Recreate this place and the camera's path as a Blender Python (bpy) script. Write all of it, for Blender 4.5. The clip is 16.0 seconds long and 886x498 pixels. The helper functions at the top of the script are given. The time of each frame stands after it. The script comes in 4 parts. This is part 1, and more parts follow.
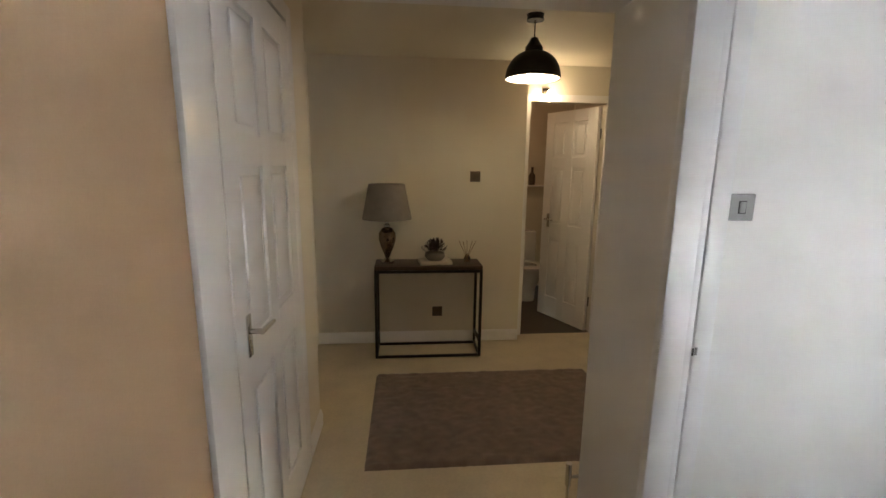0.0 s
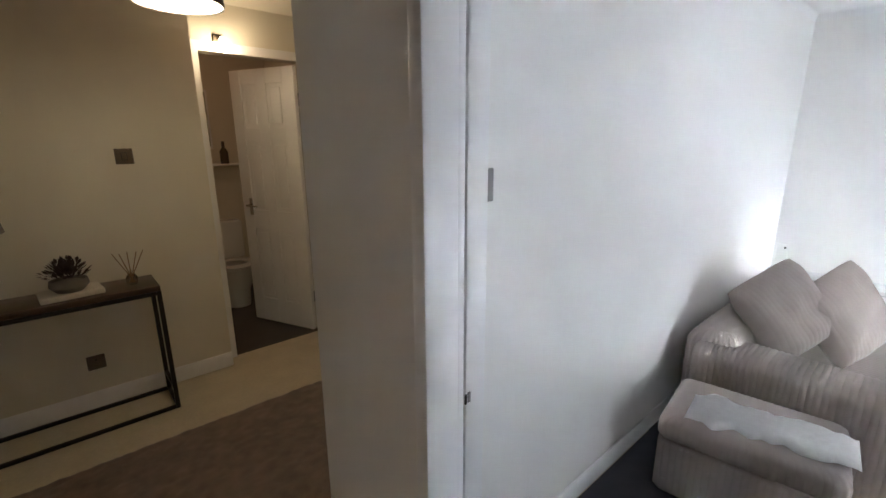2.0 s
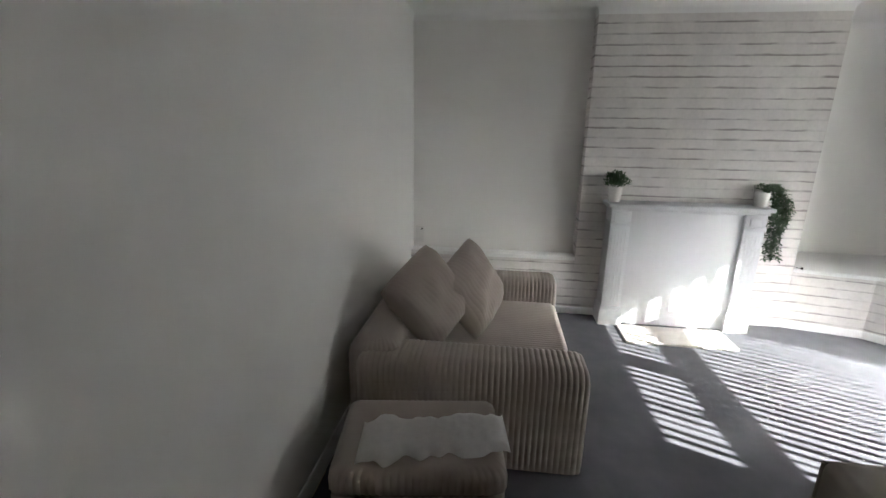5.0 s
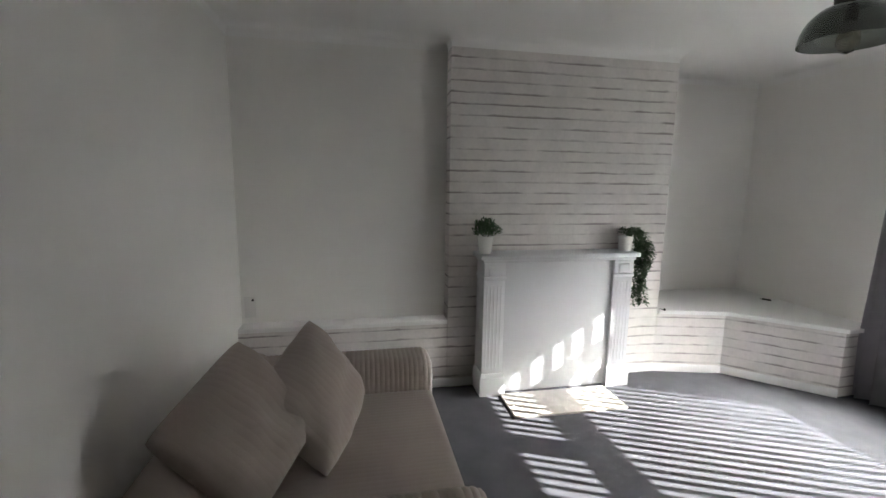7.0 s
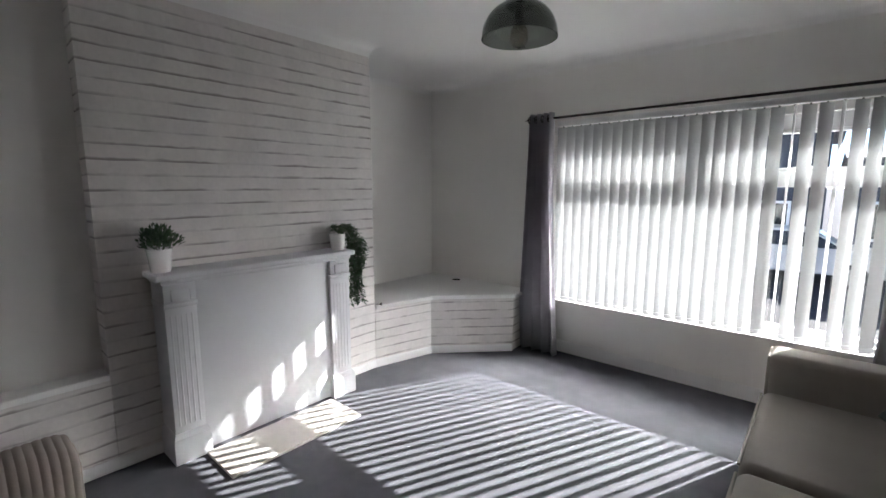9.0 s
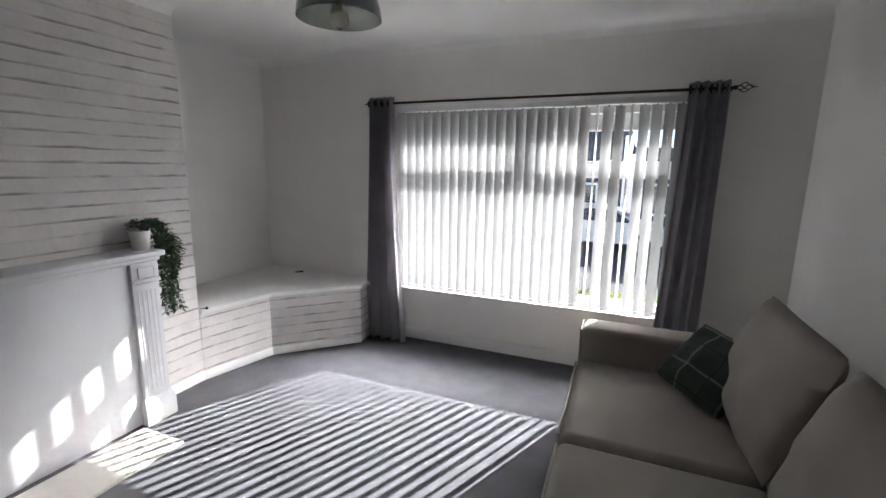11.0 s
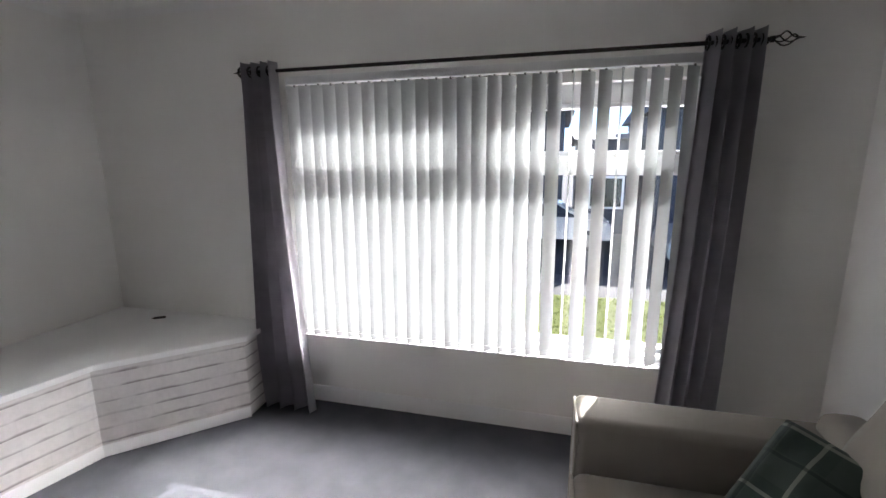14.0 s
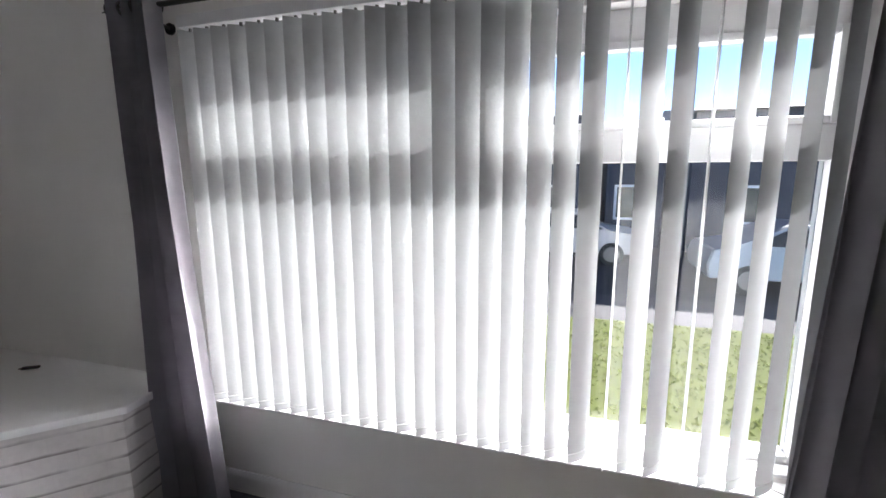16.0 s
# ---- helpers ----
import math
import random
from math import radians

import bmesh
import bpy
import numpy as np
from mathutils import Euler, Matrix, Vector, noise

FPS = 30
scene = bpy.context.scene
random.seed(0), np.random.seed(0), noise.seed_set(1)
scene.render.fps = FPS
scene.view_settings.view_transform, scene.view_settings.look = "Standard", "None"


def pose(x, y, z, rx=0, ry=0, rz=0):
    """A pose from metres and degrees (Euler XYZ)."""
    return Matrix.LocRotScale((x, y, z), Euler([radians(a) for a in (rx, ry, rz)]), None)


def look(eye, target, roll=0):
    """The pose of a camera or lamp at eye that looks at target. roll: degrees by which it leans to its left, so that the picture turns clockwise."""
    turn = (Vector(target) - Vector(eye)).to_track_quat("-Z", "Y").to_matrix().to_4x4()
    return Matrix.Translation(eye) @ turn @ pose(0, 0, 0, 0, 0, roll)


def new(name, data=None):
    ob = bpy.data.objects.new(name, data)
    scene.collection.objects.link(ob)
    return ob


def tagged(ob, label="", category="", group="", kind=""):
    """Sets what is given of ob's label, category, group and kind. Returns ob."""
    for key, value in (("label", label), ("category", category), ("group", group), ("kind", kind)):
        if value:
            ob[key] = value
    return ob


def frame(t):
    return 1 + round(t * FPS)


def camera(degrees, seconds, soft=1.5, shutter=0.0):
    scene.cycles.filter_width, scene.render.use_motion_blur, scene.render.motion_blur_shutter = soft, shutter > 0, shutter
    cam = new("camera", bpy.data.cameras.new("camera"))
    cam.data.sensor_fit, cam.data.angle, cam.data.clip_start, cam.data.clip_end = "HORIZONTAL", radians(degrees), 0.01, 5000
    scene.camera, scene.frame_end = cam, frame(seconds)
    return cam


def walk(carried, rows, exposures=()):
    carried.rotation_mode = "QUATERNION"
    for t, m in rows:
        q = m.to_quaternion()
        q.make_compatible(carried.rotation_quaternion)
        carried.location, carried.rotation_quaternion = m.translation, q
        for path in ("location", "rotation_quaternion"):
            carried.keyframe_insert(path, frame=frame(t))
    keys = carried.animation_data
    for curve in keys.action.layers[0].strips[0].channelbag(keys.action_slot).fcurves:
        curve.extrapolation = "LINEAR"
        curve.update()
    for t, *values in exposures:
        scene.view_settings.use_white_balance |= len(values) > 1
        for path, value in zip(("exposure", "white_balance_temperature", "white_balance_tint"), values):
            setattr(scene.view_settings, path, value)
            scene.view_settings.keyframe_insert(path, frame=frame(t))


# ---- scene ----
cam = camera(90.9, 16.0)
PATH = [
    (0, (-0.23, -1.434, 1.569), (-0.054, 0.523, 1.193), 0.7),
    (0.5, (-0.173, -1.278, 1.547), (0.139, 0.659, 1.159), 0.4),
    (1, (-0.069, -1.097, 1.545), (0.469, 0.784, 1.133), 0.7),
    (1.5, (0.024, -0.954, 1.547), (0.824, 0.825, 1.104), 1.3),
    (2, (0.062, -0.85, 1.562), (1.34, 0.61, 1.077), -0.3),
    (2.5, (0.112, -0.816, 1.546), (1.679, 0.318, 1.037), -0.6),
    (3, (0.216, -0.811, 1.53), (1.881, 0.164, 1.005), -0.9),
    (3.5, (0.382, -0.792, 1.533), (2.117, 0.047, 1.002), -0.6),
    (4, (0.481, -0.746, 1.532), (2.332, -0.208, 0.997), 1.4),
    (4.2, (0.511, -0.731, 1.539), (2.39, -0.3, 1.009), 1.1),
    (6.3, (1.114, -0.794, 1.533), (3.076, -0.867, 1.152), 1.6),
    (6.5, (1.199, -0.79, 1.548), (3.16, -0.991, 1.216), 1.0),
    (7, (1.386, -0.798, 1.507), (3.325, -1.182, 1.203), 0.8),
    (7.5, (1.559, -0.866, 1.524), (3.47, -1.377, 1.227), 0.6),
    (8, (1.667, -0.94, 1.519), (3.482, -1.726, 1.22), 1.6),
    (8.5, (1.758, -0.958, 1.492), (3.328, -2.165, 1.212), 0.9),
    (9, (1.746, -0.965, 1.452), (3.048, -2.457, 1.17), 0.0),
    (9.5, (1.752, -0.969, 1.45), (2.794, -2.648, 1.146), 0.6),
    (10, (1.736, -0.986, 1.456), (2.632, -2.746, 1.139), 0.4),
    (10.2, (1.736, -1.0, 1.466), (2.566, -2.791, 1.14), 0.3),
    (12.3, (1.81, -1.487, 1.56), (2.497, -3.321, 1.167), 0.3),
    (12.5, (1.866, -1.56, 1.553), (2.538, -3.404, 1.17), -0.3),
    (13, (1.932, -1.718, 1.557), (2.538, -3.58, 1.151), -1.2),
    (13.5, (1.963, -1.93, 1.528), (2.473, -3.824, 1.137), -1.1),
    (14, (1.997, -2.129, 1.517), (2.482, -4.03, 1.129), -0.3),
    (14.5, (2.07, -2.354, 1.508), (2.512, -4.264, 1.115), -0.9),
    (15, (2.04, -2.6, 1.448), (2.495, -4.516, 1.097), -1.6),
    (15.5, (2.03, -2.85, 1.415), (2.517, -4.762, 1.09), -1.5),
    (16, (2.053, -3.035, 1.42), (2.626, -4.92, 1.079), -0.3),
]
walk(cam, [(t, look(eye, target, roll)) for t, eye, target, roll in PATH],
     exposures=[(0.0, 5.58, 6150, 10), (1.0, 5.48, 6050, 10), (1.6, 5.40, 5850, 10), (2.0, 5.30, 5700, 10), (2.5, 5.00, 5750, 10), (3.5, 4.28, 6100, 9), (4.2, 3.86, 6250, 8), (6.5, 3.18, 6450, 9), (8.0, 2.92, 6350, 10),
                (9.0, 2.78, 6250, 12), (10.0, 2.84, 6250, 13), (12.5, 2.86, 6300, 13), (14.5, 2.86, 6250, 14), (16.0, 2.60, 6200, 15)])


# ---- world and lights ----
SUN_EL, SUN_X, SUN_Y = radians(29.5), 0.414, 0.910
world = bpy.data.worlds.new("sky")
scene.world = world
world.use_nodes = True
wn = world.node_tree
sky = wn.nodes.new("ShaderNodeTexSky")
sky.sky_type, sky.sun_disc = "NISHITA", False
sky.air_density, sky.dust_density, sky.ozone_density = 0.55, 0.0, 2.6
sky.sun_elevation = SUN_EL
sky.sun_rotation = math.atan2(-SUN_X, -SUN_Y)
wn.nodes["Background"].inputs["Strength"].default_value = 0.05
wn.links.new(sky.outputs[0], wn.nodes["Background"].inputs["Color"])
sun = new("sun", bpy.data.lights.new("sun", "SUN"))
sun.data.energy, sun.data.angle, sun.data.color = 4.2, radians(0.4), (1.0, 0.97, 0.93)
ce = math.cos(SUN_EL)
sun.matrix_world = look((0, -20, 20), (SUN_X * ce, -20 + SUN_Y * ce, 20 - math.sin(SUN_EL)))


def bulb_lamp(name, place, watts, size, colour):
    ob = new(name, bpy.data.lights.new(name, "POINT"))
    ob.data.energy, ob.data.shadow_soft_size, ob.data.color = watts, size, colour
    ob.location = place
    return ob


WARM = (1.0, 0.57, 0.29)
bulb_lamp("pendant_bulb_light", (0.52, 1.2, 2.02), 0.031, 0.03, WARM)
bulb_lamp("wall_bulb_light", (1.05, 2.22, 2.13), 0.025, 0.03, WARM)
bulb_lamp("toilet_room_light", (1.1, 3.2, 2.3), 0.045, 0.05, WARM)


# ---- materials ----
def mat(name, colour, rough=0.6, metal=0.0, vary=0.06, scale=6.0, grain=120.0, bump=0.1, coat=0.0, sheen=0.0):
    m = bpy.data.materials.new(name)
    m.use_nodes = True
    t = m.node_tree
    b = t.nodes["Principled BSDF"]
    co = t.nodes.new("ShaderNodeTexCoord")
    n1, n2 = t.nodes.new("ShaderNodeTexNoise"), t.nodes.new("ShaderNodeTexNoise")
    n1.inputs["Scale"].default_value, n2.inputs["Scale"].default_value = scale, grain
    n1.inputs["Detail"].default_value = 4
    for n in (n1, n2):
        t.links.new(co.outputs["Object"], n.inputs["Vector"])
    mix = t.nodes.new("ShaderNodeMix")
    mix.data_type = "FLOAT"
    mix.inputs[0].default_value = 0.35
    t.links.new(n1.outputs[0], mix.inputs[2])
    t.links.new(n2.outputs[0], mix.inputs[3])
    ramp = t.nodes.new("ShaderNodeValToRGB")
    ramp.color_ramp.elements[0].position, ramp.color_ramp.elements[1].position = 0.3, 0.7
    ramp.color_ramp.elements[0].color = (*[max(0.0, c * (1 - vary)) for c in colour], 1)
    ramp.color_ramp.elements[1].color = (*[min(1.0, c * (1 + vary)) for c in colour], 1)
    t.links.new(mix.outputs[0], ramp.inputs[0])
    t.links.new(ramp.outputs[0], b.inputs["Base Color"])
    b.inputs["Roughness"].default_value, b.inputs["Metallic"].default_value = rough, metal
    b.inputs["Coat Weight"].default_value, b.inputs["Sheen Weight"].default_value = coat, sheen
    bp = t.nodes.new("ShaderNodeBump")
    bp.inputs["Strength"].default_value, bp.inputs["Distance"].default_value = bump, 0.004
    t.links.new(mix.outputs[0], bp.inputs["Height"])
    t.links.new(bp.outputs[0], b.inputs["Normal"])
    return m


def nodes_of(m):
    t = m.node_tree
    return t, t.nodes["Principled BSDF"], [n for n in t.nodes if n.type == "VALTORGB"][0], [n for n in t.nodes if n.type == "BUMP"][0]


def maths(t, op, a, b=None):
    n = t.nodes.new("ShaderNodeMath")
    n.operation = op
    for i, v in enumerate((a, b)):
        if v is None:
            continue
        if isinstance(v, (int, float)):
            n.inputs[i].default_value = v
        else:
            t.links.new(v, n.inputs[i])
    return n.outputs[0]


M_WALL = mat("white_wall_paint", (0.87, 0.858, 0.828), 0.75, vary=0.015, scale=1.2, grain=220, bump=0.12)
M_CREAM = mat("warm_hall_paint", (0.74, 0.70, 0.60), 0.7, vary=0.03, scale=1.5, grain=200, bump=0.12)
# tan holds the warm lamplight on a white wall
M_LAMPLIT = mat("lamplit_wall_tan", (0.60, 0.42, 0.26), 0.7, vary=0.05, scale=1.5, grain=200, bump=0.12)
M_CEIL = mat("ceiling_paint", (0.88, 0.875, 0.86), 0.85, vary=0.015, scale=1.0, grain=150, bump=0.15)
M_GLOSS = mat("white_gloss_paint", (0.85, 0.845, 0.84), 0.28, vary=0.02, scale=3, grain=40, bump=0.05, coat=0.2)
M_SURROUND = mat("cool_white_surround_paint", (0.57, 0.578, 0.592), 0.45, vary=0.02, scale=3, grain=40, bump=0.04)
M_LEDGE = mat("white_ledge_paint", (0.86, 0.855, 0.84), 0.4, vary=0.03, scale=3, grain=60, bump=0.05)
M_CARPET = mat("grey_carpet", (0.086, 0.087, 0.097), 0.95, vary=0.2, scale=7, grain=300, bump=0.14, sheen=0.03)
M_LAMINATE = mat("pale_oak_laminate", (0.56, 0.49, 0.36), 0.4, vary=0.12, scale=5, grain=60, bump=0.05)
M_RUG = mat("brown_shag_rug", (0.17, 0.12, 0.098), 0.95, vary=0.35, scale=14, grain=260, bump=1.0, sheen=0.3)
M_DARKFLOOR = mat("dark_vinyl_floor", (0.05, 0.038, 0.03), 0.4, vary=0.2, scale=6, grain=70)
M_BLACK = mat("black_steel", (0.025, 0.022, 0.02), 0.45, 0.6, vary=0.2, scale=20)
M_WALNUT = mat("dark_walnut", (0.06, 0.034, 0.02), 0.4, vary=0.3, scale=14, grain=80)
M_BRUSHED = mat("brushed_steel", (0.25, 0.245, 0.24), 0.45, 0.9, vary=0.08, scale=30, grain=300)
M_CHROME = mat("chrome", (0.62, 0.61, 0.6), 0.15, 1.0, vary=0.03)
M_BRONZE = mat("dark_bronze_plate", (0.10, 0.075, 0.055), 0.4, 0.7, vary=0.1)
M_PLASTIC = mat("white_plastic", (0.78, 0.77, 0.74), 0.35, vary=0.02)
M_SHADEFAB = mat("grey_lampshade_linen", (0.20, 0.18, 0.16), 0.9, vary=0.1, scale=20, grain=350, bump=0.4)
M_CURTAIN = mat("slate_grey_curtain", (0.40, 0.382, 0.41), 0.75, vary=0.12, scale=9, grain=500, bump=0.3, sheen=0.12)
M_SOFA2 = mat("olive_grey_upholstery", (0.31, 0.28, 0.243), 0.85, vary=0.08, scale=5, grain=450, bump=0.4, sheen=0.08)
M_PIPING = mat("upholstery_piping", (0.30, 0.27, 0.23), 0.8)
M_MERCURY = mat("mercury_glass", (0.20, 0.15, 0.10), 0.12, vary=0.3, scale=30, metal=0.9)
M_DARKLEAF = mat("dark_purple_leaf", (0.045, 0.028, 0.026), 0.6, vary=0.3, scale=40)
M_THROW = mat("white_fleece_throw", (0.92, 0.91, 0.895), 0.95, vary=0.06, scale=40, grain=200, bump=0.35, sheen=0.4)
M_LEAF = mat("green_leaf", (0.035, 0.075, 0.028), 0.45, vary=0.4, scale=30, grain=80)
M_STEM = mat("green_stem", (0.06, 0.09, 0.03), 0.6)
M_CERAMIC = mat("white_ceramic", (0.80, 0.79, 0.77), 0.2, vary=0.02, coat=0.3)
M_MARBLE = mat("cream_hearth_stone", (0.50, 0.475, 0.435), 0.3, vary=0.06, scale=4, grain=30)
M_REED = mat("reed_stick", (0.25, 0.15, 0.07), 0.7)
M_BOOK = mat("cream_book_cover", (0.62, 0.58, 0.5), 0.6)
M_UPVC = mat("white_upvc", (0.80, 0.80, 0.80), 0.3, vary=0.01)
M_GRASS = mat("lawn_grass", (0.15, 0.18, 0.055), 0.9, vary=0.25, scale=3.0, grain=90, bump=1.0)
M_ASPHALT = mat("asphalt", (0.042, 0.042, 0.046), 0.85, vary=0.2, scale=2, grain=200, bump=0.4)
M_PAVING = mat("concrete_paving", (0.075, 0.074, 0.073), 0.85, vary=0.12, scale=2, grain=120, bump=0.3)
M_DARKCLAD = mat("dark_slate_cladding", (0.045, 0.05, 0.07), 0.7, vary=0.25, scale=1.5, grain=30)
M_FARWALL = mat("pale_render", (0.42, 0.40, 0.36), 0.85, vary=0.1, scale=0.6, grain=20)
M_ROOF = mat("slate_roof", (0.08, 0.085, 0.1), 0.8, vary=0.2, scale=2, grain=20)
M_CARPAINT = mat("grey_car_paint", (0.30, 0.305, 0.315), 0.3, 0.5, vary=0.02, coat=0.6)
M_CARWHITE = mat("white_car_paint", (0.42, 0.42, 0.43), 0.3, 0.0, vary=0.02, coat=0.6)
M_CARGLASS = mat("car_glass", (0.02, 0.022, 0.025), 0.08)
M_RUBBER = mat("black_rubber", (0.02, 0.02, 0.02), 0.8)


def wallpaper(name):
    """White painted brick pattern paper: faint bricks with broken grey joint lines."""
    m = mat(name, (0.72, 0.69, 0.665), 0.8, vary=0.10, scale=7, grain=45, bump=0.25)
    t, b, ramp, bp = nodes_of(m)
    co = t.nodes.new("ShaderNodeTexCoord")
    sep = t.nodes.new("ShaderNodeSeparateXYZ")
    t.links.new(co.outputs["Object"], sep.inputs[0])
    warp = t.nodes.new("ShaderNodeTexNoise")
    warp.inputs["Scale"].default_value = 5.0
    t.links.new(co.outputs["Object"], warp.inputs["Vector"])
    along = maths(t, "ADD", sep.outputs[0], sep.outputs[1])
    z = maths(t, "ADD", sep.outputs[2], maths(t, "MULTIPLY", warp.outputs[0], 0.010))
    row = maths(t, "DIVIDE", z, 0.0755)
    fr = maths(t, "FRACT", row)
    thick = t.nodes.new("ShaderNodeTexNoise")
    thick.inputs["Scale"].default_value, thick.inputs["Detail"].default_value = 9.0, 3.0
    t.links.new(co.outputs["Object"], thick.inputs["Vector"])
    edge = maths(t, "ADD", maths(t, "MULTIPLY", thick.outputs[0], 0.34), 0.03)
    line = maths(t, "MINIMUM", maths(t, "MAXIMUM", maths(t, "MULTIPLY", maths(t, "SUBTRACT", edge, fr), 8.0), 0.0), 1.0)
    # joints fade in and out along each row
    cmb = t.nodes.new("ShaderNodeCombineXYZ")
    t.links.new(maths(t, "MULTIPLY", along, 3.4), cmb.inputs[0])
    t.links.new(maths(t, "MULTIPLY", maths(t, "FLOOR", row), 3.17), cmb.inputs[1])
    brk = t.nodes.new("ShaderNodeTexNoise")
    brk.inputs["Scale"].default_value, brk.inputs["Detail"].default_value = 1.0, 3.0
    t.links.new(cmb.outputs[0], brk.inputs["Vector"])
    mr = t.nodes.new("ShaderNodeMapRange")
    mr.inputs["From Min"].default_value, mr.inputs["From Max"].default_value = 0.42, 0.58
    mr.inputs["To Min"].default_value, mr.inputs["To Max"].default_value = 0.16, 0.85
    t.links.new(brk.outputs[0], mr.inputs["Value"])
    # upright joints, shifted by half a brick in every other row
    half = maths(t, "MULTIPLY", maths(t, "MODULO", maths(t, "FLOOR", row), 2.0), 0.5)
    fa = maths(t, "FRACT", maths(t, "ADD", maths(t, "DIVIDE", along, 0.235), half))
    up = maths(t, "MULTIPLY", maths(t, "LESS_THAN", fa, 0.03), 0.05)
    dark = maths(t, "MAXIMUM", maths(t, "MULTIPLY", line, mr.outputs[0]), up)
    mix = t.nodes.new("ShaderNodeMix")
    mix.data_type = "RGBA"
    mix.inputs[7].default_value = (0.27, 0.245, 0.235, 1)
    t.links.new(dark, mix.inputs[0])
    t.links.new(ramp.outputs[0], mix.inputs[6])
    t.links.new(mix.outputs[2], b.inputs["Base Color"])
    b2 = t.nodes.new("ShaderNodeBump")
    b2.inputs["Strength"].default_value, b2.inputs["Distance"].default_value = 0.3, 0.003
    t.links.new(maths(t, "SUBTRACT", 1.0, dark), b2.inputs["Height"])
    t.links.new(bp.outputs[0], b2.inputs["Normal"])
    t.links.new(b2.outputs[0], b.inputs["Normal"])
    return m


M_BRICKPAPER = wallpaper("white_brick_wallpaper")


M_CORD = mat("taupe_corduroy", (0.35, 0.297, 0.262), 0.85, vary=0.08, scale=5, grain=300, bump=0.3, sheen=0.12)


def let_light_through(m, share):
    """Thin cloth: part of the light that falls on it passes through."""
    t, b, ramp, bp = nodes_of(m)
    tr = t.nodes.new("ShaderNodeBsdfTranslucent")
    t.links.new(ramp.outputs[0], tr.inputs["Color"])
    mx = t.nodes.new("ShaderNodeMixShader")
    mx.inputs[0].default_value = share
    t.links.new(b.outputs[0], mx.inputs[1])
    t.links.new(tr.outputs[0], mx.inputs[2])
    t.links.new(mx.outputs[0], t.nodes["Material Output"].inputs["Surface"])
    return m


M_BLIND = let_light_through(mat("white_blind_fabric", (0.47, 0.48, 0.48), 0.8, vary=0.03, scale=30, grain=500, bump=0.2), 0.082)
M_POCKET = mat("doubled_blind_fabric", (0.52, 0.49, 0.45), 0.85, vary=0.05, scale=30, grain=400, bump=0.2)
let_light_through(M_CURTAIN, 0.2)
let_light_through(M_GRASS, 0.45)
for m in (M_ASPHALT, M_PAVING, M_GRASS, M_CARPET):
    m.node_tree.nodes["Principled BSDF"].inputs["Specular IOR Level"].default_value = 0.12


def glass(name, tint, rough=0.0):
    m = bpy.data.materials.new(name)
    m.use_nodes = True
    b = m.node_tree.nodes["Principled BSDF"]
    b.inputs["Base Color"].default_value = (*tint, 1)
    b.inputs["Roughness"].default_value = rough
    b.inputs["Transmission Weight"].default_value = 1.0
    b.inputs["IOR"].default_value = 1.45
    return m


M_GLASS = glass("window_glass", (1, 1, 1))
M_SMOKE = glass("smoked_glass", (0.27, 0.29, 0.27), 0.06)
M_CLEARLAMP = glass("lamp_glass", (0.85, 0.8, 0.72), 0.02)


def emitter(name, colour, power):
    m = bpy.data.materials.new(name)
    m.use_nodes = True
    b = m.node_tree.nodes["Principled BSDF"]
    b.inputs["Base Color"].default_value = (*colour, 1)
    b.inputs["Emission Color"].default_value = (*colour, 1)
    b.inputs["Emission Strength"].default_value = power
    return m


M_BULB = emitter("lit_bulb", (1.0, 0.78, 0.45), 2.5)


def tartan():
    m = mat("green_tartan", (0.05, 0.07, 0.06), 0.9, vary=0.15, scale=20, grain=400, bump=0.4)
    t, b, ramp, bp = nodes_of(m)
    co = t.nodes.new("ShaderNodeTexCoord")
    sep = t.nodes.new("ShaderNodeSeparateXYZ")
    t.links.new(co.outputs["Object"], sep.inputs[0])
    col = ramp.outputs[0]
    for width, at, tone, amount in ((0.42, 0.1, (0.075, 0.095, 0.08, 1), 0.5), (0.05, 0.3, (0.36, 0.38, 0.32, 1), 0.6), (0.05, 0.75, (0.02, 0.03, 0.03, 1), 0.6)):
        for ax in (0, 2):
            f = maths(t, "FRACT", maths(t, "ADD", maths(t, "DIVIDE", sep.outputs[ax], 0.21), at))
            mx = t.nodes.new("ShaderNodeMix")
            mx.data_type = "RGBA"
            mx.inputs[7].default_value = tone
            t.links.new(maths(t, "MULTIPLY", maths(t, "LESS_THAN", f, width), amount), mx.inputs[0])
            t.links.new(col, mx.inputs[6])
            col = mx.outputs[2]
    t.links.new(col, b.inputs["Base Color"])
    return m


M_TARTAN = tartan()


# ---- mesh helpers ----
def box(bm, x0, x1, y0, y1, z0, z1, bevel=0.0, seg=2):
    r = bmesh.ops.create_cube(bm, size=1.0)
    vs = r["verts"]
    for v in vs:
        v.co = Vector((x0 + (v.co.x + 0.5) * (x1 - x0), y0 + (v.co.y + 0.5) * (y1 - y0), z0 + (v.co.z + 0.5) * (z1 - z0)))
    if bevel:
        es = list({e for v in vs for e in v.link_edges})
        bmesh.ops.bevel(bm, geom=es, offset=bevel, segments=seg, profile=0.5, affect="EDGES")
    return bm


def bx(x0, x1, y0, y1, z0, z1, bevel=0.0, seg=2):
    return box(bmesh.new(), x0, x1, y0, y1, z0, z1, bevel, seg)


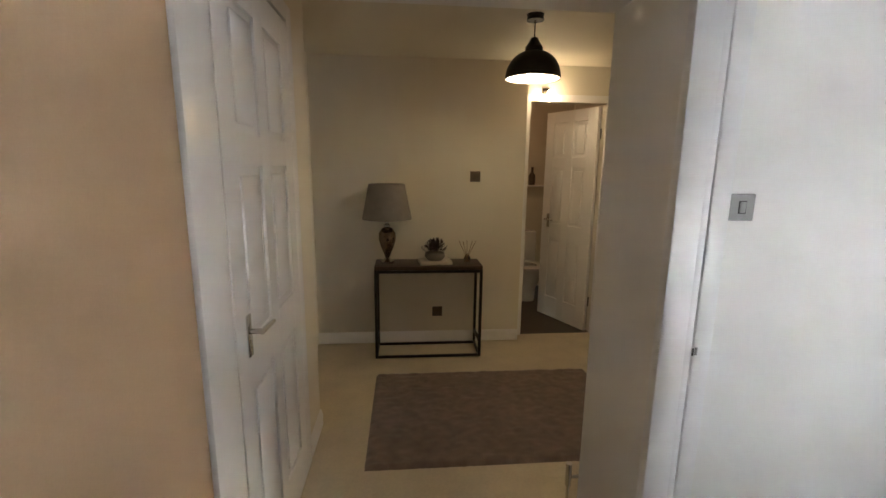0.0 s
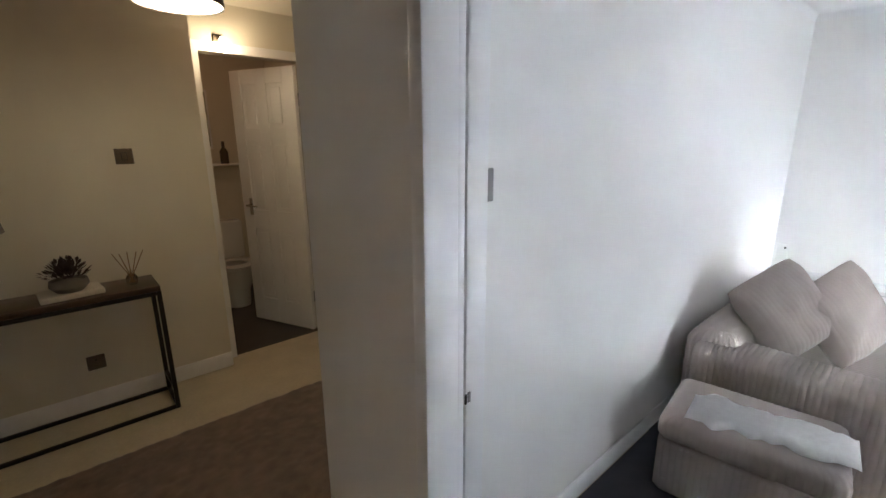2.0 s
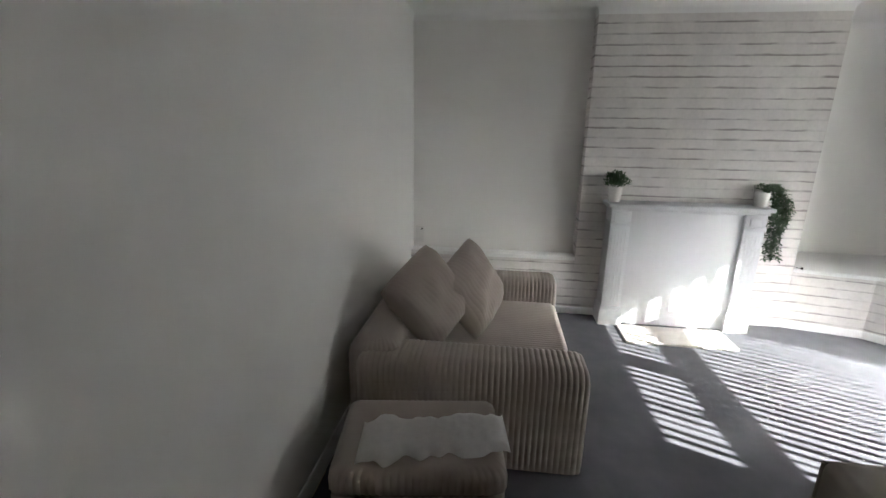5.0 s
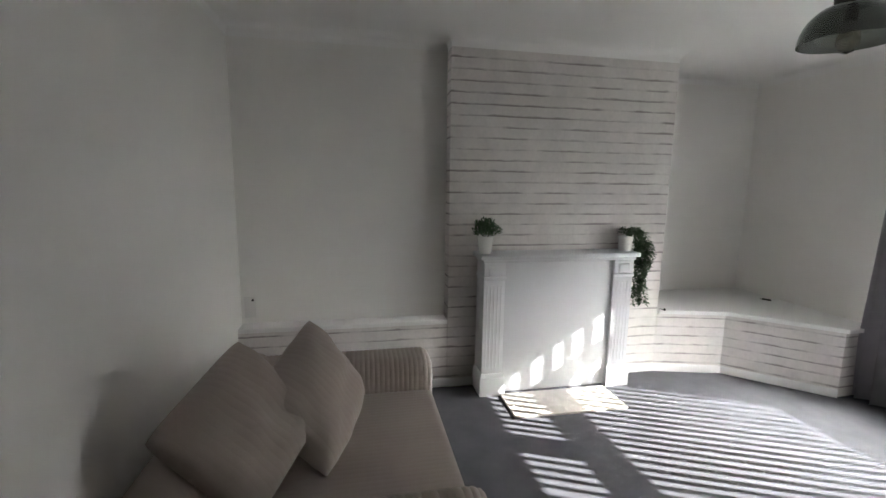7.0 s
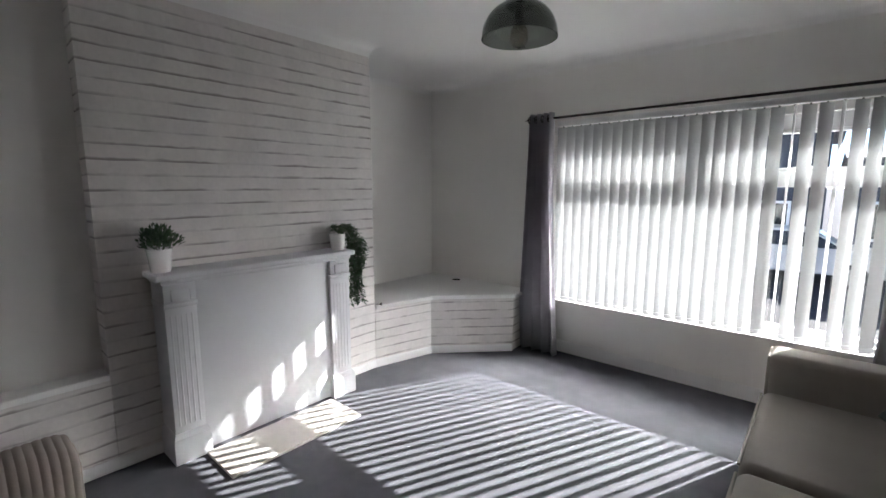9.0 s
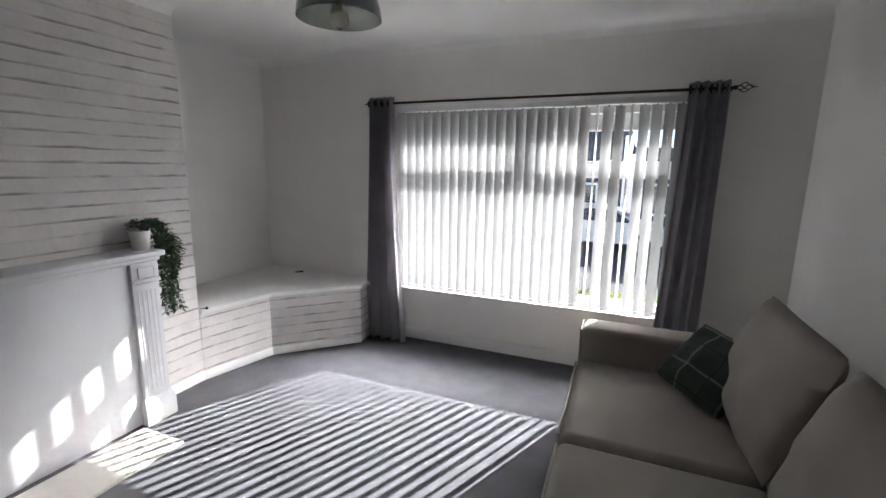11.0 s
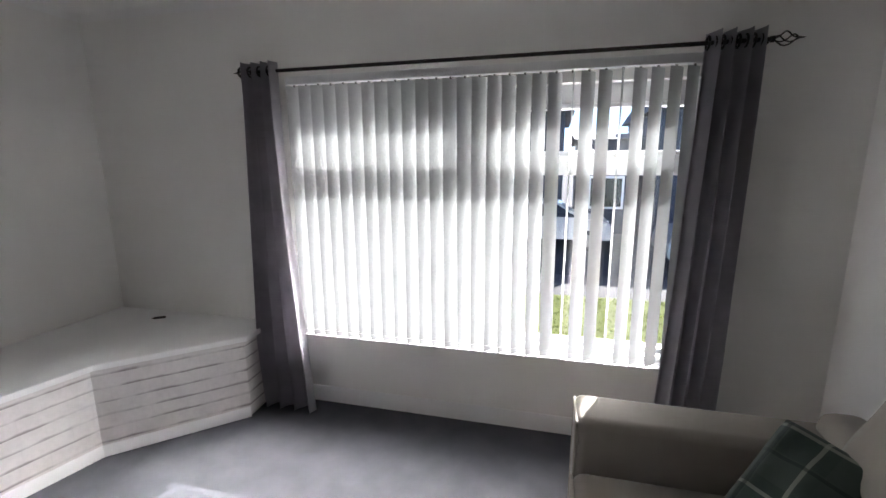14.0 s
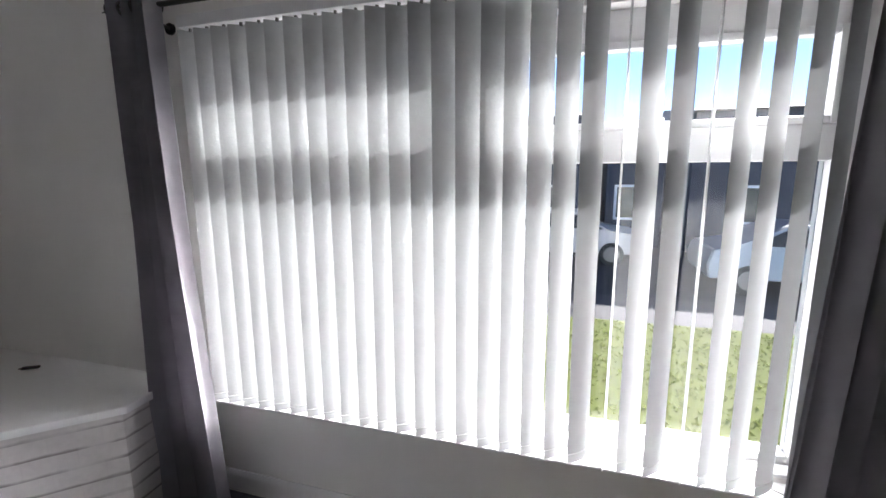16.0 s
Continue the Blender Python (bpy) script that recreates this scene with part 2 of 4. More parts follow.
def tube(bm, a, b, r0, r1=None, n=12):
    a, b = Vector(a), Vector(b)
    r1 = r0 if r1 is None else r1
    q = (b - a).to_track_quat("Z", "Y")
    rings = []
    for p, r in ((a, r0), (b, r1)):
        rings.append([bm.verts.new(p + q @ Vector((r * math.cos(2 * math.pi * i / n), r * math.sin(2 * math.pi * i / n), 0))) for i in range(n)])
    for i in range(n):
        bm.faces.new((rings[0][i], rings[0][(i + 1) % n], rings[1][(i + 1) % n], rings[1][i]))
    bm.faces.new(rings[0][::-1])
    bm.faces.new(rings[1])
    return bm


def lathe(bm, profile, centre=(0, 0, 0), n=28, closed=True):
    c = Vector(centre)
    rings = [[bm.verts.new(c + Vector((r * math.cos(2 * math.pi * i / n), r * math.sin(2 * math.pi * i / n), z))) for i in range(n)] for r, z in profile]
    for a, b in zip(rings, rings[1:]):
        for i in range(n):
            bm.faces.new((a[i], a[(i + 1) % n], b[(i + 1) % n], b[i]))
    if closed:
        bm.faces.new(rings[0][::-1])
        bm.faces.new(rings[-1])
    return bm


def prism(bm, plan, z0, z1, bevel=0.0):
    lo = [bm.verts.new((x, y, z0)) for x, y in plan]
    hi = [bm.verts.new((x, y, z1)) for x, y in plan]
    n = len(plan)
    bm.faces.new(lo[::-1])
    bm.faces.new(hi)
    for i in range(n):
        bm.faces.new((lo[i], lo[(i + 1) % n], hi[(i + 1) % n], hi[i]))
    bmesh.ops.recalc_face_normals(bm, faces=bm.faces[:])
    if bevel:
        bmesh.ops.bevel(bm, geom=bm.edges[:], offset=bevel, segments=2, profile=0.5, affect="EDGES")
    return bm


def pillow(bm, w, d, h, power=2.6, cells=14, pinch=0.0, wrinkle=0.0, seed=0, rnd=0.17):
    """A stuffed pad round the origin: w along x, h along z, d thick along y."""
    sides = []
    for s in (-1, 1):
        grid = []
        for j in range(cells + 1):
            line = []
            for i in range(cells + 1):
                u, v = 2 * i / cells - 1, 2 * j / cells - 1
                t = max(0.0, (1 - abs(u) ** power) * (1 - abs(v) ** power)) ** 0.5
                pu = 1 - pinch * 0.8 * (1 - u * u) * (v * v) * 0.5
                pv = 1 - pinch * 0.8 * (1 - v * v) * (u * u) * 0.5
                y = s * d / 2 * t
                if wrinkle:
                    y += wrinkle * t * noise.noise(Vector((u * 2.2 + seed, v * 2.2, s * 3 + seed)))
                k = 1 - rnd * (u * v) ** 4 - 0.35 * rnd * (u * v) ** 2
                line.append(Vector((u * w / 2 * pv * k, y, v * h / 2 * pu * k)))
            grid.append(line)
        sides.append(grid)
    made = {}

    def vert(p):
        key = (round(p.x, 5), round(p.y, 5), round(p.z, 5))
        if key not in made:
            made[key] = bm.verts.new(p)
        return made[key]

    for s, grid in zip((-1, 1), sides):
        for j in range(cells):
            for i in range(cells):
                q = [vert(grid[j][i]), vert(grid[j][i + 1]), vert(grid[j + 1][i + 1]), vert(grid[j + 1][i])]
                if len(set(q)) == 4:
                    bm.faces.new(q if s < 0 else q[::-1])
    return bm


def moved(bm, m):
    bmesh.ops.transform(bm, matrix=m, verts=bm.verts[:])
    return bm


def link(name, bm, material, smooth=35.0):
    me = bpy.data.meshes.new(name)
    bmesh.ops.recalc_face_normals(bm, faces=bm.faces[:])
    bm.to_mesh(me)
    bm.free()
    me.materials.append(material)
    if smooth:
        me.shade_smooth()
        me.set_sharp_from_angle(angle=radians(smooth))
    return new(name, me)


def thing(name, label, category, base=(0, 0, 0), turn=0.0, group="", kind=""):
    ob = new(name)
    ob.empty_display_size = 0.05
    ob.matrix_world = pose(*base, 0, 0, turn)
    return tagged(ob, label, category, group, kind)


def part(name, bm, material, parent, label="", smooth=35.0):
    ob = link(name, bm, material, smooth)
    ob.parent = parent
    return tagged(ob, label)


def setting(name, bm, material, label="", category="", smooth=0.0):
    return tagged(link(name, bm, material, smooth), label, category, "", "structure")


# ---- the structure: living room ----
WALL_Y, EAST, WEST, CEIL = -4.47, 4.97, 0.685, 2.48
ALCOVE_X = 4.52
CH_X, CH_N, CH_S = 4.39, -1.435, -3.163
setting("floor_living_room", bx(-0.9, 5.15, -4.63, -0.02, -0.12, 0.0), M_CARPET, "slate grey cut-pile carpet", "carpet")
setting("ceiling_living_room", bx(-0.9, 5.15, -4.85, 0.1, CEIL, CEIL + 0.15), M_CEIL, "smooth white painted ceiling", "ceiling")
setting("wall_north", bx(0.704, 5.15, 0.0, 0.22, 0, CEIL), M_WALL, "unseen white wall added to close the lobby with light switch", "wall")
setting("wall_east", bx(EAST, 5.15, -4.85, 0.0, 0, CEIL), M_WALL, "white painted alcove wall", "wall")
setting("wall_alcove_north", bx(ALCOVE_X, EAST - 0.001, CH_N + 0.001, -0.001, 0, CEIL), M_WALL, "unseen white wall added to close the lobby in a shallow alcove", "wall")
setting("wall_west", bx(WEST - 0.15, WEST, -4.85, -3.2, 0, CEIL), M_WALL, "unseen white wall added to close the lobby behind sofa", "wall")
# unseen wall added to close the lobby, set back to let window light in
setting("wall_lobby", bx(-0.9, WEST - 0.15, -3.35, -3.2, 0, CEIL), M_WALL, "unseen white wall added to close the lobby", "wall")
# the window wall, with an opening
WX0, WX1, WZ0, WZ1 = 1.31, 3.455, 0.50, 1.90
bm = bmesh.new()
box(bm, WEST - 0.15, WX0, WALL_Y - 0.17, WALL_Y, 0, CEIL)
box(bm, WX1, 5.15, WALL_Y - 0.17, WALL_Y, 0, CEIL)
box(bm, WX0, WX1, WALL_Y - 0.17, WALL_Y, 0, WZ0)
box(bm, WX0, WX1, WALL_Y - 0.17, WALL_Y, WZ1, CEIL)
setting("wall_south", bm, M_WALL, "unseen white wall added to close the lobby round a wide window", "wall")
setting("chimney_breast", bx(CH_X, EAST + 0.01, CH_S, CH_N, 0, CEIL - 0.07), M_BRICKPAPER, "chimney breast papered in white brick pattern", "chimney breast")


def coving(name, pts):
    """Concave plaster coving along a run of inner corners; pts with inward diagonals."""
    bm = bmesh.new()
    rings = []
    for (x, y), (dx, dy) in pts:
        ring = []
        for i in range(7):
            a = math.pi / 2 * i / 6
            o, d = 0.08 * (1 - math.cos(a)), 0.08 * (1 - math.sin(a))
            ring.append(bm.verts.new((x + dx * o, y + dy * o, CEIL - d)))
        ring.append(bm.verts.new((x, y, CEIL)))
        rings.append(ring)
    for a, b in zip(rings, rings[1:]):
        for i in range(8):
            bm.faces.new((a[i], a[(i + 1) % 8], b[(i + 1) % 8], b[i]))
    bm.faces.new(rings[0])
    bm.faces.new(rings[-1])
    return setting(name, bm, M_CEIL, "white plaster coving", "coving", 60)


coving("trim_coving", [((0.72, 0), (0, -1)), ((ALCOVE_X, 0), (-1, -1)), ((ALCOVE_X, CH_N), (-1, 1)), ((CH_X, CH_N), (-1, 1)), ((CH_X, CH_S), (-1, -1)),
                       ((EAST, CH_S), (-1, -1)), ((EAST, WALL_Y), (-1, 1)), ((WEST, WALL_Y), (1, 1)), ((WEST, -3.21), (1, 0))])

# low boxed ledges in the alcoves, papered fronts and painted tops
LZ = 0.51
setting("ledge_alcove_north", bx(CH_X + 0.004, ALCOVE_X - 0.001, CH_N + 0.001, -0.002, 0, LZ - 0.03), M_BRICKPAPER, "low boxed alcove ledge with brick paper front", "ledge")
setting("ledge_top_north", bx(CH_X - 0.003, ALCOVE_X - 0.002, CH_N + 0.002, -0.004, LZ - 0.028, LZ + 0.004, 0.004), M_LEDGE, "white painted ledge top", "ledge top", 35)
plan = [(EAST, CH_S), (CH_X - 0.005, CH_S), (4.255, -3.68), (3.745, -4.195), (3.76, WALL_Y), (EAST, WALL_Y)]
setting("ledge_corner", prism(bmesh.new(), plan, 0, LZ - 0.03), M_BRICKPAPER, "angled corner boxing with white brick paper", "ledge")
plan2 = [(EAST - 0.003, CH_S - 0.003), (CH_X - 0.02, CH_S - 0.003), (4.238, -3.685), (3.728, -4.200), (3.743, WALL_Y + 0.003), (EAST - 0.003, WALL_Y + 0.003)]
setting("ledge_top_corner", prism(bmesh.new(), plan2, LZ - 0.028, LZ + 0.004, 0.003), M_LEDGE, "white painted corner ledge top", "ledge top", 35)


def skirting(name, a, b, h=0.09, d=0.016, material=None):
    """A skirting board from a to b with a rounded top; the room lies to the left of a-b."""
    a, b = Vector((*a, 0)), Vector((*b, 0))
    u = (b - a).normalized()
    nrm = Vector((-u.y, u.x, 0))
    prof = [(0, 0), (d, 0), (d, h * 0.72), (d * 0.6, h * 0.9), (d * 0.35, h), (0, h)]
    bm = bmesh.new()
    ra = [bm.verts.new(a + nrm * o + Vector((0, 0, z))) for o, z in prof]
    rb = [bm.verts.new(b + nrm * o + Vector((0, 0, z))) for o, z in prof]
    for i in range(len(prof)):
        k = (i + 1) % len(prof)
        bm.faces.new((ra[i], ra[k], rb[k], rb[i]))
    bm.faces.new(ra)
    bm.faces.new(rb[::-1])
    return setting(name, bm, material or M_GLOSS, "white gloss skirting board", "skirting board", 40)


skirting("baseboard_north", (CH_X, 0), (0.72, 0), 0.085)
skirting("baseboard_south", (WEST, WALL_Y), (3.755, WALL_Y), 0.10)
skirting("baseboard_west", (WEST, -3.21), (WEST, WALL_Y + 0.02))
skirting("baseboard_ledge_a", (4.255, -3.68), (CH_X - 0.005, CH_S), 0.06)
skirting("baseboard_ledge_b", (3.745, -4.195), (4.255, -3.68), 0.06)
skirting("baseboard_chimney_a", (CH_X, CH_S), (CH_X, -2.80), 0.06)
skirting("baseboard_chimney_b", (CH_X, -1.63), (CH_X, CH_N), 0.06)
skirting("baseboard_ledge_c", (CH_X + 0.004, CH_N), (CH_X + 0.004, 0), 0.06)

# the opening between lobby and hall
bm = bmesh.new()
box(bm, 0.536, 0.704, -0.225, 0.22, 0, CEIL)
setting("door_post", bm, M_WALL, "white door post", "door post")
setting("trim_casing_front", bx(0.532, 0.618, -0.262, -0.224, 0, 2.06, 0.006), M_GLOSS, "white gloss door lining", "door casing", 35)
setting("trim_casing_filler", bx(0.6185, 0.6495, -0.2455, -0.2242, 0, 2.06, 0.003), M_GLOSS, "white gloss door lining", "door casing", 35)
setting("trim_casing_side", bx(0.650, 0.712, -0.250, -0.2245, 0, 2.12, 0.008), M_GLOSS, "white gloss architrave with latch keep", "architrave", 35)
setting("trim_casing_return", bx(0.700, 0.716, -0.2245, -0.001, 0, 2.12, 0.003), M_GLOSS, "white gloss casing return", "architrave", 35)
setting("lintel", bx(-0.747, 0.536, -0.225, 0.22, 2.12, CEIL), M_WALL, "white painted lintel", "lintel")
bm = bmesh.new()
box(bm, 0.648, 0.6535, -0.2515, -0.248, 1.003, 1.027, 0.0008)
setting("latch_slot", bm, M_BLACK, "dark latch slot in the architrave", "latch keep")
box_keep = bx(0.656, 0.664, -0.2520, -0.2490, 1.005, 1.03, 0.001)
setting("latch_keep", box_keep, M_BRUSHED, "small metal latch keep", "latch keep")
# ---- the structure: hall ----
HC = 2.42
setting("floor_hall", bx(-1.15, 2.3, -0.02, 2.43, -0.12, -0.004), M_LAMINATE, "pale oak laminate hall floor", "floor")
setting("ceiling_hall", bx(-1.15, 2.3, 0.22, 2.5, HC, HC + 0.1), M_CREAM, "cream painted hall ceiling", "ceiling")
# lobby stretch of the hall wall; warm lamplight is put into its tan colour
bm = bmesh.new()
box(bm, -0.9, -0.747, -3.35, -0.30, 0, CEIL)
setting("wall_lobby_west", bm, M_LAMPLIT, "wall beside a door, warm lamplight put into its tan colour", "wall")
bm = bmesh.new()
box(bm, -0.9, -0.747, -0.30, -0.16, 0, CEIL)
box(bm, -0.9, -0.747, 0.628, 1.05, 0, CEIL)
box(bm, -0.9, -0.747, -0.16, 0.628, 2.17, CEIL)
# unseen backing behind the door, added against sky light at the leaf's edges
box(bm, -0.9, -0.82, -0.16, 0.628, 0, 2.17)
setting("wall_hall_west", bm, M_CREAM, "cream hall wall round a panelled door", "wall")
bm = bmesh.new()
box(bm, -1.15, -0.99, 0.9, 1.275, 0, HC)
box(bm, -1.15, -0.99, 2.065, 2.5, 0, HC)
box(bm, -1.15, -0.99, 1.275, 2.065, 2.005, HC)
# unseen backing added behind the cupboard door, closing its gaps to the sky
box(bm, -1.15, -1.06, 1.275, 2.065, 0, 2.005)
setting("wall_hall_return", bm, M_CREAM, "cream hall wall", "wall")
setting("wall_hall_step", bx(-0.99, -0.9, 0.9, 1.05, 0, HC), M_CREAM, "cream hall wall return", "wall")
setting("wall_hall_back", bx(-0.99, 0.80, 2.30, 2.42, 0, HC), M_CREAM, "cream painted hall wall behind console table", "wall")
bm = bmesh.new()
box(bm, 0.72, 0.86, 2.421, 2.52, 0, HC)
box(bm, 1.54, 2.3, 2.421, 2.52, 0, HC)
box(bm, 0.86, 1.54, 2.421, 2.52, 2.12, HC)
setting("wall_toilet_front", bm, M_CREAM, "cream wall round the toilet doorway", "wall")
setting("wall_hall_east", bx(2.15, 2.3, 0.22, 2.42, 0, HC), M_CREAM, "cream hall end wall", "wall")
skirting("baseboard_hall_back", (0.80, 2.30), (-0.99, 2.30), 0.1, 0.016)
skirting("baseboard_hall_west", (-0.747, 1.05), (-0.747, 0.74), 0.1, 0.016)
# toilet room beyond
setting("floor_toilet_room", bx(0.4, 2.0, 2.43, 4.2, -0.12, -0.006), M_DARKFLOOR, "dark brown vinyl floor", "floor")
bm = bmesh.new()
box(bm, 0.3, 0.42, 2.52, 4.2, 0, HC)
box(bm, 1.9, 2.0, 2.52, 4.2, 0, HC)
box(bm, 0.3, 2.0, 4.1, 4.2, 0, HC)
setting("wall_toilet_room", bm, M_CREAM, "cream toilet room wall", "wall")
setting("ceiling_toilet_room", bx(0.3, 2.0, 2.5, 4.2, HC, HC + 0.1), M_CREAM, "cream ceiling", "ceiling")
bm = bmesh.new()
box(bm, 0.80, 0.86, 2.40, 2.421, 0, 2.18)
box(bm, 1.54, 1.60, 2.40, 2.421, 0, 2.18)
box(bm, 0.86, 1.54, 2.40, 2.421, 2.12, 2.18)
setting("trim_toilet_architrave", bm, M_GLOSS, "white gloss architrave", "architrave")
bm = bmesh.new()
box(bm, -0.747, -0.728, -0.355, -0.168, 0, 2.24, 0.006)
box(bm, -0.747, -0.728, 0.634, 0.71, 0, 2.24, 0.006)
box(bm, -0.747, -0.7285, -0.168, 0.634, 2.17, 2.24, 0.005)
setting("trim_hall_door_casing", bm, M_GLOSS, "white gloss door casing", "architrave", 35)


# unseen outer walls and roof slab, added to stop sky light leaking indoors
setting("sky_block_west", bx(-1.32, -1.16, -3.55, 4.4, 0, 2.62), M_CREAM, "unseen wall added to keep out sky light", "wall")
setting("sky_block_north", bx(-1.32, 5.15, 4.25, 4.4, 0, 2.62), M_CREAM, "unseen wall added to keep out sky light", "wall")
setting("sky_block_east", bx(5.0, 5.15, 0.22, 4.25, 0, 2.62), M_CREAM, "unseen wall added to keep out sky light", "wall")
setting("sky_block_south", bx(-1.32, 0.53, -3.55, -3.4, 0, 2.62), M_CREAM, "unseen wall added to keep out sky light", "wall")
setting("roof", bx(-1.4, 5.25, -4.9, 4.5, 2.64, 2.75), M_ROOF, "unseen slab added overhead to keep out sky light", "roof")


# ---- doors ----
def panel_door(name, label, w, h, base, turn, handle_side):
    """A six-panel moulded door, hinged at its own origin, leaf along +x, front facing -y."""
    d = thing(name, label, "door", base, turn)
    th = 0.036
    leaf = bmesh.new()
    box(leaf, 0.0, w, 0.011, th - 0.011, 0.006, h, 0.002)
    cols = ((0.11, w / 2 - 0.045), (w / 2 + 0.045, w - 0.11))
    rows = ((0.22, 0.84), (1.0, 1.56), (1.66, h - 0.11))
    # stiles and rails stand proud of the sunk fields
    for f0, f1 in ((0.0, 0.0115), (th - 0.0115, th)):
        xs = [0.0, cols[0][0], cols[0][1], cols[1][0], cols[1][1], w]
        zs = [0.006, rows[0][0], rows[0][1], rows[1][0], rows[1][1], rows[2][0], rows[2][1], h]
        for k in (0, 2, 4):
            box(leaf, xs[k], xs[k + 1], f0, f1, 0.006, h, 0.0015, 1)
        for k in (0, 2, 4, 6):
            for c in cols:
                box(leaf, c[0], c[1], f0, f1, zs[k], zs[k + 1], 0.0015, 1)
    lf = part("leaf", leaf, M_GLOSS, d, "white gloss moulded door leaf")
    for c in cols:
        for r in rows:
            for f0, f1 in ((0.003, 0.012), (th - 0.012, th - 0.003)):
                part("panel", box(bmesh.new(), c[0] + 0.035, c[1] - 0.035, f0, f1, r[0] + 0.03, r[1] - 0.03, 0.0075, 3), M_GLOSS, lf)
    hx = w - 0.095
    for s, y in ((-1, 0.0), (1, th)):
        hb = bmesh.new()
        box(hb, hx - 0.017, hx + 0.017, y - 0.006 if s < 0 else y, y if s < 0 else y + 0.006, 0.955, 1.095, 0.002)
        plate = part("handle_plate", hb, M_CHROME, d, "polished chrome handle plate")
        lv = bmesh.new()
        tube(lv, (hx, y, 1.04), (hx, y + s * 0.045, 1.04), 0.009)
        tube(lv, (hx + 0.008, y + s * 0.045, 1.04), (hx - 0.11, y + s * 0.048, 1.035), 0.009, 0.007)
        part("lever", lv, M_CHROME, plate, "chrome lever")
    for z in (0.25, h - 0.28):
        part("hinge", tube(bmesh.new(), (-0.004, -0.004, z), (-0.004, -0.004, z + 0.09), 0.007), M_BRUSHED, d, "steel butt hinge")
    return d


panel_door("door_1", "closed white six-panel door with chrome lever handle", 0.782, 2.155, (-0.765, 0.624, 0), -90, 1)
panel_door("door_2", "white six-panel toilet door standing open inwards", 0.66, 2.10, (1.525, 2.47, 0), 114, 1)
panel_door("door_3", "closed white panelled cupboard door in the hall recess", 0.78, 2.0, (-1.005, 2.06, 0), -90, 1)
bm = bmesh.new()
box(bm, -0.99, -0.972, 2.065, 2.15, 0, 2.08, 0.005)
box(bm, -0.99, -0.972, 1.19, 1.275, 0, 2.08, 0.005)
box(bm, -0.99, -0.9725, 1.275, 2.065, 2.005, 2.08, 0.005)
setting("trim_cupboard_casing", bm, M_GLOSS, "white gloss cupboard door casing", "architrave", 35)


# ---- window, blind and curtains ----
win = thing("window_1", "white framed window with top lights and wide panes", "window", (0, 0, 0), kind="structure")
FY0, FY1 = -4.60, -4.53
MX, TZ, TH2, TOP = 2.335, 1.50, 0.05, 0.095
part("window_frame", bx(WX0, WX0 + 0.07, FY0, FY1, WZ0, WZ1, 0.006), M_UPVC, win)
part("window_frame", bx(WX1 - 0.07, WX1, FY0, FY1, WZ0, WZ1, 0.006), M_UPVC, win)
part("window_frame", bx(WX0 + 0.07, WX1 - 0.07, FY0, FY1, WZ1 - TOP, WZ1, 0.006), M_UPVC, win)
part("window_frame", bx(WX0 + 0.07, WX1 - 0.07, FY0, FY1, WZ0, WZ0 + 0.038, 0.006), M_UPVC, win)
part("transom", bx(WX0 + 0.07, WX1 - 0.07, FY0 + 0.002, FY1 + 0.01, TZ - TH2, TZ + TH2, 0.008), M_UPVC, win)
part("mullion", bx(MX - 0.06, MX + 0.06, FY0 + 0.002, FY1 + 0.006, TZ + TH2, WZ1 - TOP, 0.008), M_UPVC, win)
for x0, x1, z0, z1 in ((WX0 + 0.07, WX1 - 0.07, WZ0 + 0.038, TZ - TH2),
                       (WX0 + 0.07, MX - 0.06, TZ + TH2, WZ1 - TOP), (MX + 0.06, WX1 - 0.07, TZ + TH2, WZ1 - TOP)):
    p = part("pane", bx(x0, x1, FY0 + 0.03, FY0 + 0.036, z0, z1), M_GLASS, win, smooth=0)
    p.visible_shadow = False
    if z0 > TZ:
        sash = bmesh.new()
        for a in ((x0, x0 + 0.02, z0, z1), (x1 - 0.02, x1, z0, z1), (x0 + 0.02, x1 - 0.02, z0, z0 + 0.022), (x0 + 0.02, x1 - 0.02, z1 - 0.022, z1)):
            box(sash, a[0], a[1], FY0 + 0.04, FY1 + 0.012, a[2], a[3], 0.004)
        part("sash", sash, M_UPVC, win)
        lever = bmesh.new()
        xm = (x0 + x1) / 2
        box(lever, xm - 0.015, xm + 0.015, FY1 + 0.012, FY1 + 0.03, z0 + 0.005, z0 + 0.03, 0.004)
        box(lever, xm - 0.012, xm + 0.09, FY1 + 0.028, FY1 + 0.04, z0 + 0.009, z0 + 0.025, 0.004)
        part("latch_handle", lever, M_UPVC, win)
part("window_sill", bx(WX0 + 0.002, WX1 - 0.002, FY1, WALL_Y - 0.001, WZ0 - 0.002, WZ0 + 0.012, 0.004), M_UPVC, win)
part("window_sill", bx(WX0 + 0.05, WX1 + 0.03, WALL_Y - 0.0, WALL_Y + 0.085, 0.474, 0.486, 0.004), M_UPVC, win)

